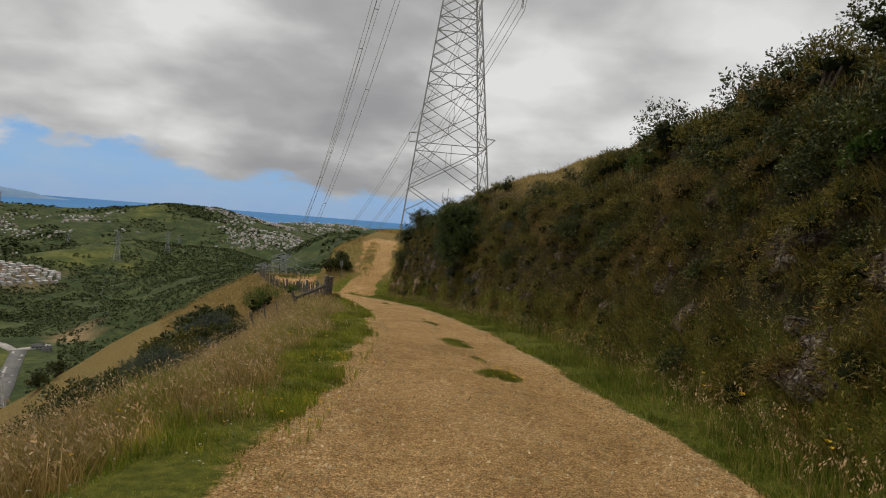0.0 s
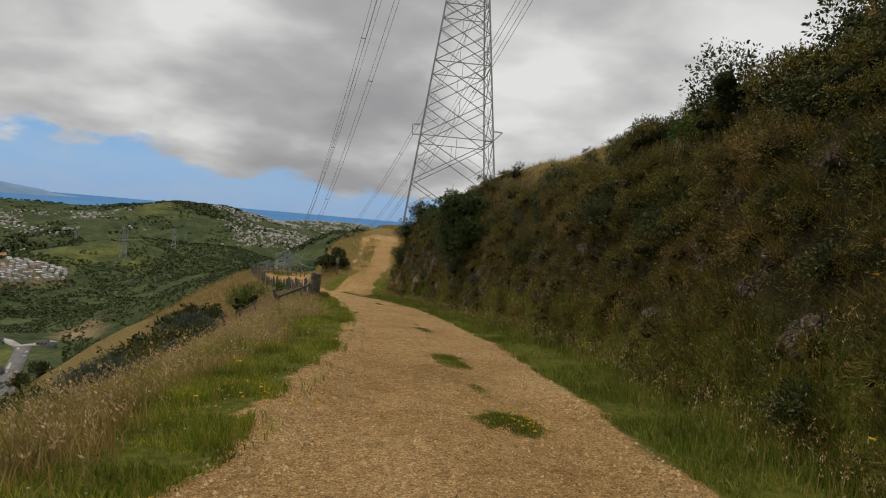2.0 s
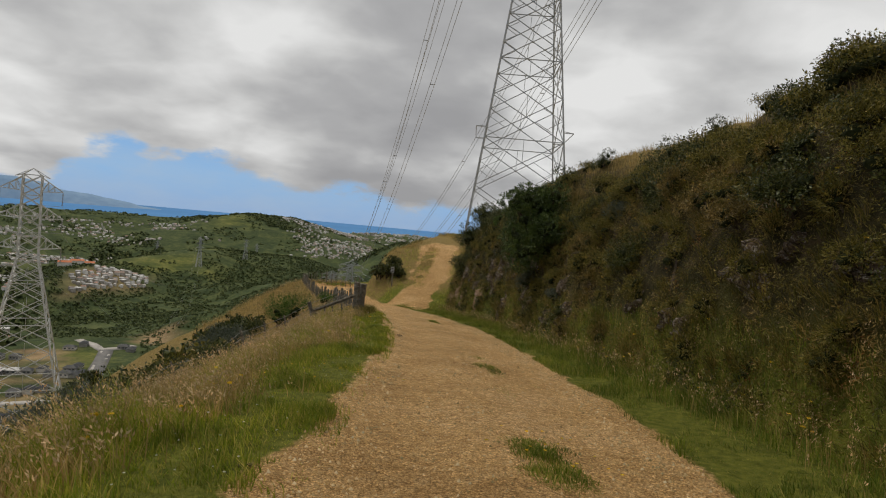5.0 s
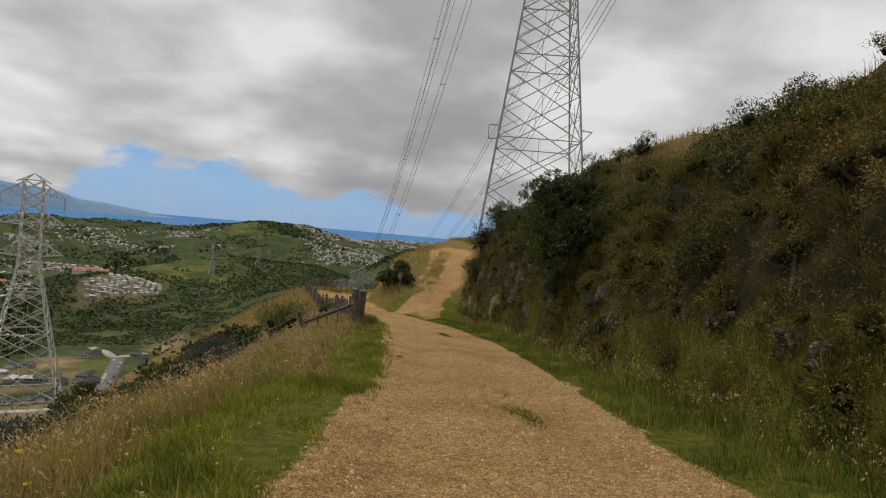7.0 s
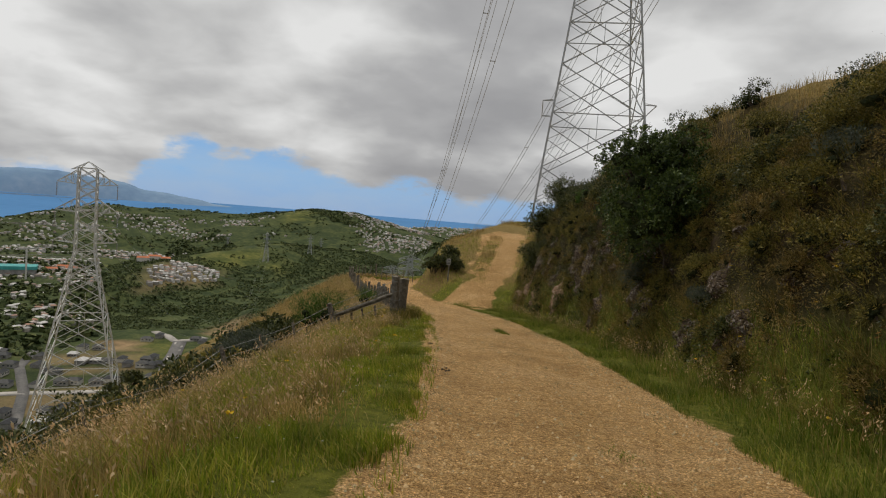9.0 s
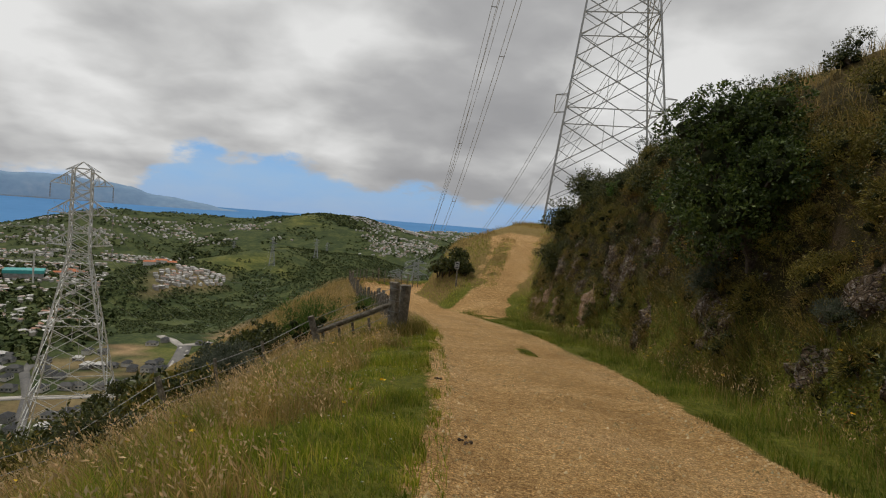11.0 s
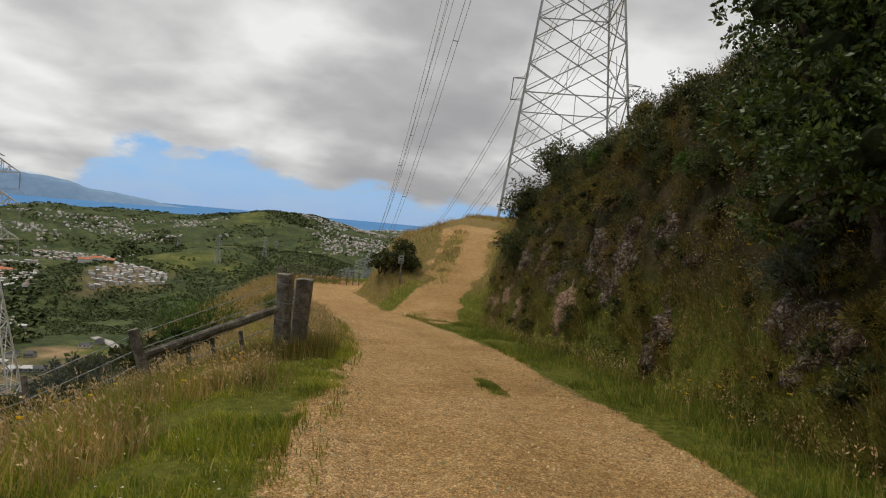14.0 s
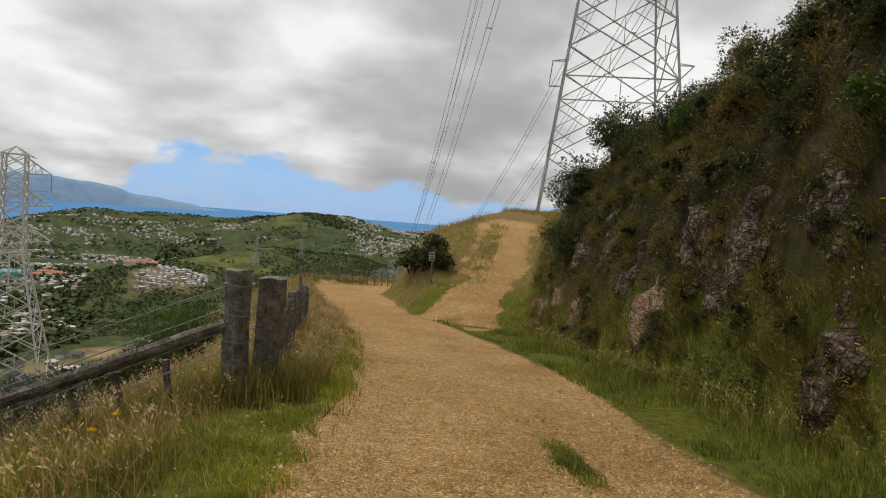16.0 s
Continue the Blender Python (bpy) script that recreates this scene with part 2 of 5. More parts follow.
DRY_BLADE = leafy("dry_blade", [(0.30, 0.195, 0.065), (0.42, 0.29, 0.105), (0.54, 0.40, 0.17), (0.24, 0.20, 0.045)], 0.7, 0.25, 0.35)
SEED_HEAD = leafy("seed_head", [(0.52, 0.34, 0.17), (0.66, 0.46, 0.26), (0.74, 0.57, 0.37)], 0.8, 0.2, 0.3)
PETAL = leafy("yellow_petal", [(0.75, 0.42, 0.01), (0.80, 0.52, 0.02), (0.85, 0.62, 0.05)], 0.6, 0.3, 0.2)
WHITE_PETAL = leafy("white_petal", [(0.6, 0.6, 0.5), (0.75, 0.75, 0.68)], 0.6, 0.3, 0.2)
BARK = mottled("bark", (0.03, 0.022, 0.015), (0.07, 0.052, 0.036), (0.13, 0.10, 0.075), 8, 0.9, 0.2)
WOOD = mottled("weathered_wood", (0.055, 0.047, 0.037), (0.17, 0.148, 0.118), (0.33, 0.30, 0.25), 9, 0.9, 0.2, 0.8, 0.02, 60)
STEEL = painted_metal("galvanised_steel", (0.40, 0.41, 0.41), 0.55, 0.3)
PALE_STEEL = painted_metal("pale_steel", (0.56, 0.57, 0.57), 0.6, 0.25)
WIRE = painted_metal("wire", (0.26, 0.26, 0.26), 0.5, 0.6)
CABLE = painted_metal("conductor", (0.38, 0.38, 0.39), 0.55, 0.3)
GLASS_DISC = painted_metal("insulator", (0.20, 0.18, 0.16), 0.3, 0.0)


def rock_material(name, deep, stone, lichen):
    """Cracked weathered rock: dark joints, stained faces, pale crusts of lichen."""
    m, t, b = material(name, 0.92, 0.2)
    v = coords(t)
    cells = node(t, "ShaderNodeTexVoronoi", Scale=9.0)
    cells.feature = "DISTANCE_TO_EDGE"
    t.links.new(v, cells.inputs["Vector"])
    stain, fine = noise_fac(t, 3.5, 6.0, 0.7, v), noise_fac(t, 34.0, 5.0, 0.7, v)
    col = ramp(t, math_node(t, "ADD", math_node(t, "MULTIPLY", stain, 0.55), math_node(t, "MULTIPLY", fine, 0.45)), [(0.36, deep), (0.5, stone), (0.64, tuple(k * 1.5 for k in stone))]).outputs[0]
    spots = ramp(t, math_node(t, "ADD", math_node(t, "MULTIPLY", noise_fac(t, 16.0, 5.0, 0.75, v), 0.7), math_node(t, "MULTIPLY", stain, 0.3)), [(0.52, (0, 0, 0)), (0.57, (1, 1, 1))])
    col = mix_color(t, spots.outputs[0], col, lichen)
    crack = ramp(t, cells.outputs["Distance"], [(0.0, (0.25, 0.22, 0.2)), (0.07, (1, 1, 1))])
    t.links.new(mix_color(t, 0.85, col, mix_color(t, 1.0, col, crack.outputs[0], "MULTIPLY")), b.inputs["Base Color"])
    bump(t, b, math_node(t, "ADD", math_node(t, "MULTIPLY", fine, 0.6), math_node(t, "MINIMUM", math_node(t, "MULTIPLY", cells.outputs["Distance"], 5.0), 0.6)), 1.0, 0.06)
    return m


ROCK = rock_material("lichen_rock", (0.030, 0.021, 0.014), (0.10, 0.070, 0.045), (0.30, 0.265, 0.23))
TAN_ROCK = rock_material("tan_rock", (0.13, 0.075, 0.04), (0.34, 0.22, 0.14), (0.46, 0.36, 0.28))
RUST_LEAF = leafy("rust_frond", [(0.12, 0.05, 0.014), (0.26, 0.12, 0.03), (0.42, 0.24, 0.07)], 0.7, 0.25, 0.2)
PEBBLE = leafy("pebble", [(0.26, 0.165, 0.075), (0.40, 0.27, 0.13), (0.48, 0.34, 0.18), (0.56, 0.44, 0.28)], 0.9, 0.2, 0.0)
SEA = mottled("sea", (0.08, 0.22, 0.46), (0.09, 0.24, 0.49), (0.10, 0.26, 0.52), 0.002, 0.9, 0.05, 0.05, 0.5, 0.02)
# distance haze is mixed into the base colour of the range
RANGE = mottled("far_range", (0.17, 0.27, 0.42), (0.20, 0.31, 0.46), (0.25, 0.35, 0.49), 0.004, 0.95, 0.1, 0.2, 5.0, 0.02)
# filler inside shrubs: the shade of leaf gaps is put into this dark colour
CORE = mottled("gap_shade", (0.010, 0.014, 0.006), (0.022, 0.028, 0.010), (0.040, 0.042, 0.018), 6, 0.95, 0.1)
HOUSE_WALL = toned("house_wall", [(0.45, 0.43, 0.40), (0.62, 0.60, 0.57), (0.30, 0.28, 0.25), (0.52, 0.47, 0.42), (0.78, 0.78, 0.76)], 0.8, 0.2)
HOUSE_ROOF = toned("house_roof", [(0.24, 0.235, 0.23), (0.48, 0.47, 0.46), (0.66, 0.65, 0.64), (0.17, 0.165, 0.165), (0.36, 0.20, 0.14), (0.58, 0.57, 0.56)], 0.7, 0.3)
DARK_ROOF = mottled("dark_roof", (0.018, 0.020, 0.023), (0.034, 0.036, 0.040), (0.06, 0.062, 0.068), 0.3, 0.6, 0.3, 0.2, 0.02, 4)
GREY_WALL = mottled("grey_wall", (0.18, 0.175, 0.17), (0.30, 0.29, 0.28), (0.42, 0.41, 0.39), 0.4, 0.8, 0.2, 0.2, 0.02, 3)
PANE = mottled("window_pane", (0.02, 0.03, 0.04), (0.035, 0.045, 0.06), (0.06, 0.07, 0.08), 0.5, 0.15, 0.5, 0.0)
TEAL = mottled("teal_roof", (0.04, 0.27, 0.27), (0.06, 0.36, 0.36), (0.10, 0.43, 0.42), 0.05, 0.6, 0.3, 0.1, 0.02, 0.6)
ORANGE_ROOF = mottled("orange_roof", (0.42, 0.13, 0.06), (0.55, 0.19, 0.09), (0.62, 0.25, 0.13), 0.1, 0.7, 0.2, 0.1, 0.02, 1)
CONCRETE = mottled("concrete_road", (0.30, 0.28, 0.26), (0.42, 0.39, 0.36), (0.52, 0.49, 0.46), 0.1, 0.85, 0.2, 0.1, 0.02, 1)
ASPHALT = mottled("asphalt", (0.10, 0.10, 0.10), (0.16, 0.155, 0.15), (0.22, 0.21, 0.20), 0.1, 0.9, 0.2, 0.1, 0.02, 1)
CANOPY = leafy("bush_canopy", [(0.034, 0.054, 0.018), (0.058, 0.082, 0.026), (0.085, 0.108, 0.036), (0.13, 0.145, 0.05)], 0.8, 0.2, 0.0)
SIGN_FACE = mottled("sign_face", (0.16, 0.16, 0.15), (0.28, 0.28, 0.26), (0.38, 0.38, 0.36), 4, 0.6, 0.3, 0.1)
SIGN_DARK = mottled("sign_print", (0.02, 0.02, 0.02), (0.035, 0.035, 0.035), (0.05, 0.05, 0.05), 8, 0.6, 0.3, 0.1)

# ---- land: one sheet from the track to the horizon ----
def smooth(a, b, x):
    k = np.clip((x - a) / (b - a), 0, 1)
    return k * k * (3 - 2 * k)


def lattice(ix, iy, seed):
    h = np.sin(ix * 127.1 + iy * 311.7 + seed * 74.7) * 43758.5453
    return h - np.floor(h)


def value_noise(x, y, seed=0):
    ix, iy = np.floor(x), np.floor(y)
    fx, fy = x - ix, y - iy
    fx, fy = fx * fx * (3 - 2 * fx), fy * fy * (3 - 2 * fy)
    a, b = lattice(ix, iy, seed), lattice(ix + 1, iy, seed)
    c, d = lattice(ix, iy + 1, seed), lattice(ix + 1, iy + 1, seed)
    return (a + (b - a) * fx) * (1 - fy) + (c + (d - c) * fx) * fy


def fbm(x, y, seed=0, octaves=4):
    s, amp, f = 0, 0.5, 1.0
    for k in range(octaves):
        s = s + amp * (value_noise(x * f, y * f, seed + k) - 0.5)
        amp, f = amp * 0.5, f * 2.03
    return s


def main_z(y):      # height of the main track along its length
    return np.interp(y, [-200, -20, 0, 4.7, 8.9, 12.8, 18.5, 28.4, 32, 45, 60, 90, 300], [14, 2.2, 0.30, -0.15, -0.60, -0.93, -1.5, -2.62, -3.08, -4.6, -5.3, -7, -40])


def left_edge(y):
    return np.interp(y, [-60, 3.8, 7.4, 11.8, 17, 18.7, 22.8, 28.6, 30.5, 35.2, 42, 50, 53.5, 55, 57, 60, 66, 72, 90, 300], [-1.3, -1.2, -1.25, -1.4, -2.05, -2.3, -3.1, -4.55, -5.0, -6.7, -9.6, -14.0, -15.9, -15.6, -13.9, -12.8, -11.8, -11, -6, 0])


def right_edge(y):
    return np.interp(y, [-60, 4.8, 6.7, 10.7, 15.8, 18.6, 21.2, 26.6, 31, 34.2, 38.3, 41, 43.8, 49.2, 52, 55, 57, 60, 66, 72, 90, 300], [2.6, 2.5, 2.35, 2.05, 1.3, 0.75, 0.35, -0.6, -1.8, -2.7, -4.2, -5.6, -7.2, -10.1, -11.5, -11.6, -10.9, -10, -9, -8, -3, 3])


def bank_foot(y):
    return np.interp(y, [-60, 4, 8, 13, 17.5, 22.4, 27.5, 29.7, 32, 35, 39, 42, 48, 55, 60, 68, 300], [3.4, 3.4, 3.55, 3.35, 2.4, 1.5, 0.5, 0.0, -0.5, -1.5, -2.5, -3.2, -4.1, -4.1, -3.6, -1.5, 8])


HILLS = [  # crest lines of the far country: bearing from north (y), distance, angle above the level; flank slope
    (0.22, [(-62, 1500, -4.6), (-50, 1500, -3.9), (-46, 1500, -3.1), (-42.7, 1600, -1.6), (-38, 1650, -1.5), (-32, 1650, -1.4), (-29, 1620, -1.15), (-26, 1600, -0.75), (-22, 1600, -0.6), (-20.3, 1600, -1.25), (-17.5, 1750, -1.75), (-15, 1900, -2.4)]),
    (0.10, [(-20, 2600, -1.6), (-15, 2700, -1.45), (-11, 2800, -1.3), (-7, 3000, -1.25), (0, 3000, -1.2)]),
    (0.30, [(-36.8, 900, -6.3), (-34.2, 950, -5.2), (-31.2, 1000, -4.35), (-28, 1050, -4.0), (-24.5, 1100, -4.2), (-21, 1150, -4.2)]),
    (0.45, [(-38.6, 800, -6.0), (-40.6, 730, -7.0)]),
    (0.85, [(-4, 170, -1.6), (-9, 330, -2.2), (-13, 480, -5.6), (-19, 640, -6.3), (-26, 800, -6.8)]),
    (0.50, [(-12, 500, -6.2), (-22, 560, -7.6), (-29, 540, -10.0), (-32, 480, -13.0)]),
]
HOME = (-1.0, 12.0, 0.4)


def polar(b, r, e):
    return HOME[0] + r * math.sin(radians(b)), HOME[1] + r * math.cos(radians(b)), HOME[2] + r * math.tan(radians(e))


def far_height(x, y):
    r = np.hypot(x - HOME[0], y - HOME[1])
    z = -104 - np.interp(r, [0, 700, 1500, 2200, 5000], [0, 8, 15, 40, 90])
    for slope, line in HILLS:
        pts = [polar(*p) for p in line]
        for (ax, ay, az), (bx, by, bz) in zip(pts, pts[1:]):
            dx, dy = bx - ax, by - ay
            k = np.clip(((x - ax) * dx + (y - ay) * dy) / (dx * dx + dy * dy), 0, 1)
            d = np.hypot(x - ax - k * dx, y - ay - k * dy)
            hill = az + (bz - az) * k - slope * (np.sqrt(d * d + 900) - 30)
            z = np.maximum(z, hill)
    return z + fbm(x / 160, y / 160, 5, 5) * np.clip((r - 100) / 500, 0, 1) * 26


def height(x, y):
    zm = main_z(y)
    le, re, bf = left_edge(y), right_edge(y), bank_foot(y)
    # falling hillside beside the track
    d = le - x
    bumpy = fbm(x / 6, y / 6, 11) * np.clip(d - 1, 0, 4) * 0.28
    left = zm - np.interp(d, [0, 0.8, 2, 3.5, 6, 10, 20, 40, 70, 120, 250, 400, 700], [0, 0.04, 0.45, 1.3, 2.85, 5.6, 12.8, 25.2, 39, 72, 116, 128, 148]) + bumpy
    # golden spur that runs out below the fence
    ax, ay, bx, by = -35.0, 71.0, -52.0, 72.5
    k = np.clip(((x - ax) * (bx - ax) + (y - ay) * (by - ay)) / ((bx - ax) ** 2 + (by - ay) ** 2), 0, 1)
    left = left + 5.5 * np.exp(-(((x - ax - k * (bx - ax)) ** 2 + (y - ay - k * (by - ay)) ** 2) / 200.0))
    # steep bank and the hill above it
    fade = np.interp(y, [42, 50, 60, 68, 90], [1, 0.75, 0.3, 0.12, 0.05])
    u = x - bf
    low = np.interp(u, [0, 0.4, 0.8, 1.2, 1.9, 3, 6, 9, 16, 40, 90, 200], [0, 1.2, 2.3, 3.25, 4.2, 5.1, 6.6, 8.0, 11.5, 22, 35, 42])
    high = np.interp(u, [0, 0.4, 0.8, 1.2, 1.9, 3, 6, 9, 16, 40, 90, 200], [0, 1.7, 3.3, 4.6, 5.7, 6.3, 7.3, 8.6, 12, 22, 35, 42])
    face = low + (high - low) * smooth(27, 31, y) * (1 - smooth(44, 49, y))
    lumps = fbm(x / 1.1, y / 1.1, 3) * 1.1 * smooth(0, 0.8, u) + fbm(x / 5, y / 5, 4) * 1.6 * smooth(1, 5, u)
    # branch that climbs the knoll between the main track and the bank
    zb = np.interp(y, [40, 43, 46, 50, 55, 60, 65, 72, 90, 140, 300], [-4.1, -4.4, -4.0, -2.9, -1.5, -0.5, 0.0, 0.2, -1.5, -8, -30])
    k = smooth(0, 1, (x - re) / np.interp(y, [42, 46, 52, 60], [2.0, 1.8, 1.9, 2.3])) * smooth(41, 44, y)
    mid = zm + (zb - zm) * k
    mid = mid + 0.06 * smooth(0.2, 1.0, x - re) * (1 - smooth(40, 44, y))
    z = np.where(x < le, left, mid)
    z = np.where(u > 0, mid + face * fade + lumps * np.clip(fade * 1.3, 0, 1), z)
    # worn ruts and unevenness
    inside = smooth(0, 0.5, x - le) * smooth(0, 0.5, re - x)
    mid_line = np.abs((x - le) / np.maximum(re - le, 0.5) - 0.5)
    z = z + inside * (-0.05 * np.exp(-((mid_line - 0.26) / 0.12) ** 2) + fbm(x / 0.6, y / 0.6, 8) * 0.05)
    z = z + fbm(x / 1.5, y / 1.5, 9) * 0.10 * (1 - inside)
    r = np.hypot(x - HOME[0], y - HOME[1])
    far = far_height(x, y)
    away = smooth(110, 330, r) * (1 - smooth(15, 60, u) * smooth(300, 20, y))
    return z + (np.maximum(far, -400) - z) * away


def spaced(fine_lo, fine_hi, step, lo, hi, grow):
    out = list(np.arange(fine_lo, fine_hi + step / 2, step))
    s, v = step, fine_hi
    while v < hi:
        s = min(s * grow, 32)
        v += s
        out.append(v)
    s, v = step, fine_lo
    while v > lo:
        s = min(s * grow, 32)
        v -= s
        out.insert(0, v)
    return np.array(out)


def mesh_of(name, verts, faces, mats, smooth_shade=False):
    """A mesh from arrays of corners and faces."""
    me = bpy.data.meshes.new(name)
    verts = np.asarray(verts, dtype=np.float32)
    faces = np.asarray(faces, dtype=np.int32)
    me.vertices.add(len(verts))
    me.vertices.foreach_set("co", verts.ravel())
    n, k = faces.shape
    me.loops.add(n * k)
    me.loops.foreach_set("vertex_index", faces.ravel())
    me.polygons.add(n)
    me.polygons.foreach_set("loop_start", np.arange(0, n * k, k, dtype=np.int32))
    if smooth_shade:
        me.polygons.foreach_set("use_smooth", np.ones(n, dtype=bool))
    me.update(calc_edges=True)
    for m in (mats if isinstance(mats, (list, tuple)) else [mats]):
        me.materials.append(m)
    return me


def part(name, bm, mat, parent, label=""):
    me = bpy.data.meshes.new(name)
    bm.to_mesh(me)
    bm.free()
    me.materials.append(mat)
    ob = new(name, me)
    ob.parent = parent
    return tagged(ob, label) if label else ob


def build_land():
    xs = spaced(-12, 7, 0.19, -4700, 1500, 1.045)
    ys = spaced(1, 60, 0.24, -300, 4900, 1.04)
    X, Y = np.meshgrid(xs, ys)
    Z = height(X, Y)
    ny, nx = X.shape
    idx = np.arange(nx * ny).reshape(ny, nx)
    faces = np.stack([idx[:-1, :-1], idx[:-1, 1:], idx[1:, 1:], idx[1:, :-1]], -1).reshape(-1, 4)
    me = mesh_of("ground", np.stack([X, Y, Z], -1).reshape(-1, 3), faces, LAND, True)
    le, re, bf = left_edge(Y), right_edge(Y), bank_foot(Y)
    wob = fbm(X / 1.4, Y / 1.4, 21) * 0.5 + fbm(X / 0.45, Y / 0.45, 22) * 0.28
    track = smooth(-0.25, 0.25, X - le + wob) * smooth(-0.25, 0.25, re - X + wob)
    bl, br = np.interp(Y, [40, 44, 46.8, 48.7, 52.2, 58, 70], [-6, -8.0, -7.5, -6.95, -7.2, -7.6, -8.2]), np.interp(Y, [38, 41, 47, 51, 60, 70], [-4.2, -4.5, -4.6, -4.35, -4.3, -4.6])
    wide = wob * 2.2 + fbm(X / 3.5, Y / 3.5, 23) * 1.2
    branch = smooth(-0.5, 0.6, X - bl + wide) * smooth(-0.4, 0.5, br - X + wide) * smooth(40, 42, Y) * (1 - smooth(57, 60.5, Y + wide))
    strip = 0.9 * smooth(0.75, 0.25, np.abs(X + 6.4 + wob * 0.8)) * smooth(46.5, 49, Y) * (1 - smooth(55, 58, Y)) * smooth(-0.15, 0.05, fbm(X / 1.2, Y / 1.2, 24))
    track = np.maximum(track * (1 - smooth(64, 68, Y)), branch * (1 - strip))
    green = smooth(1.9, 0.9, le - X + wob * 2) * smooth(-0.6, 0.0, le - X) + smooth(-0.2, 0.2, X - re) * smooth(1.2, 0.2, X - bf)
    green = np.clip(green, 0, 1) * (Y < 66) * np.where(X > re, 1 - 0.8 * smooth(44, 50, Y), 1)
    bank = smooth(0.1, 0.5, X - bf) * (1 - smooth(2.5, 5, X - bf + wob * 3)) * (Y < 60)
    r = np.hypot(X - HOME[0], Y - HOME[1])
    bear = np.degrees(np.arctan2(X - HOME[0], Y - HOME[1]))
    bushes = smooth(120, 190, r + fbm(X / 40, Y / 40, 31) * 120)
    ragged = fbm(X / 45, Y / 45, 34, 5)
    # pasture mask: its brighter tone also stands for sunlit patches of hill
    pasture = smooth(-37, -34, bear) * smooth(-26.5, -29, bear) * smooth(870, 930, r + ragged * 160) * smooth(1180, 1080, r) * smooth(-0.10, 0.12, ragged + 0.5 * fbm(X / 12, Y / 12, 35))
    pasture = pasture + 0.8 * smooth(-29, -27.6, bear) * smooth(-23.6, -25.2, bear) * smooth(1380, 1450, r) * smooth(-0.12, 0.08, ragged)
    pasture = pasture + 0.9 * smooth(-40.4, -39.6, bear) * smooth(-36.4, -36.9, bear) * smooth(398, 404, r) * smooth(462, 456, r)
    pasture = pasture + 0.7 * smooth(-44.5, -42.5, bear) * smooth(-39.5, -41.0, bear) * smooth(930, 990, r) * smooth(1150, 1090, r) * smooth(-0.15, 0.1, ragged)
    pasture = pasture + smooth(0.08, 0.2, fbm(X / 220, Y / 220, 33)) * smooth(300, 500, r) * 0.12
    clay = smooth(-34.3, -33.7, bear + ragged * 2) * smooth(-31.0, -31.7, bear + ragged * 2) * smooth(484, 490, r + ragged * 30) * smooth(522, 514, r)
    clay = np.maximum(clay, smooth(-43.0, -42.0, bear) * smooth(-39.4, -40.2, bear) * smooth(430, 438, r + ragged * 40) * smooth(474, 466, r + ragged * 20))
    clay = np.maximum(clay, 0.55 * smooth(-56, -54, bear) * smooth(-38.4, -40, bear) * smooth(290, 310, r) * smooth(440, 425, r) * smooth(-0.1, 0.1, fbm(X / 18, Y / 18, 37)))
    clay = np.maximum(clay, 0.45 * smooth(-40.2, -39.4, bear) * smooth(-32.8, -33.6, bear) * smooth(676, 692, r - 17 * (bear + 39)) * smooth(792, 776, r - 15 * (bear + 39)) * smooth(-0.2, 0.0, ragged))
    for key, chans in (("near_mask", (track, green, bank)), ("far_mask", (bushes, np.clip(pasture, 0, 1), clay))):
        col = np.ones((nx * ny, 4), dtype=np.float32)
        for i, c in enumerate(chans):
            col[:, i] = np.clip(c, 0, 1).ravel()
        me.attributes.new(key, "FLOAT_COLOR", "POINT").data.foreach_set("color", col.ravel())
    tagged(new("ground", me), "hillside of gravel track, dry grass and bush falling to a valley", "ground", kind="structure")


build_land()


def build_sea():
    rs, bs = np.linspace(1900, 4990, 12), np.radians(np.linspace(-80, 40, 60))
    R, B = np.meshgrid(rs, bs)
    Z = HOME[2] - np.interp(R, [1900, 2600, 4990], [122, 118, 55])
    n, k = R.shape
    idx = np.arange(n * k).reshape(n, k)
    faces = np.stack([idx[:-1, :-1], idx[:-1, 1:], idx[1:, 1:], idx[1:, :-1]], -1).reshape(-1, 4)
    me = mesh_of("sea", np.stack([HOME[0] + R * np.sin(B), HOME[1] + R * np.cos(B), Z], -1).reshape(-1, 3), faces, SEA, True)
    tagged(new("sea", me), "blue sea and harbour reaching the horizon", "water", kind="structure")


build_sea()


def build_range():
    """The mountains across the harbour, far behind everything; haze is in their colour."""
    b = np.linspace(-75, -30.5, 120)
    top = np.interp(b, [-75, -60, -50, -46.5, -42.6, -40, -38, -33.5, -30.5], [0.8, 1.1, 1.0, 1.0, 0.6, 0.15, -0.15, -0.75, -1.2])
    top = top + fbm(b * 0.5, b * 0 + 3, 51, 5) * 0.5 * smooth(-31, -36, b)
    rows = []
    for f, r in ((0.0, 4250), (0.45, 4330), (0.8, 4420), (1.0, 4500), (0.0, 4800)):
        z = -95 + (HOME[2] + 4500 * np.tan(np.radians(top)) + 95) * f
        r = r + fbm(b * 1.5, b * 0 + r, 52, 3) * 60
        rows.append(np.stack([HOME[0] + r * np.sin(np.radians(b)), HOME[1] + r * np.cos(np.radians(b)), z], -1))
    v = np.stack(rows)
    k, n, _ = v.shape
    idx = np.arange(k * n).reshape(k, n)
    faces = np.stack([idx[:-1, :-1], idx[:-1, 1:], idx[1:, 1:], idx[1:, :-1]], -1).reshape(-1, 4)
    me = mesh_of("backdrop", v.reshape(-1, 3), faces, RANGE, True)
    tagged(new("backdrop", me), "mountain range across the harbour with haze painted into its blue", "mountains", kind="structure")


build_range()

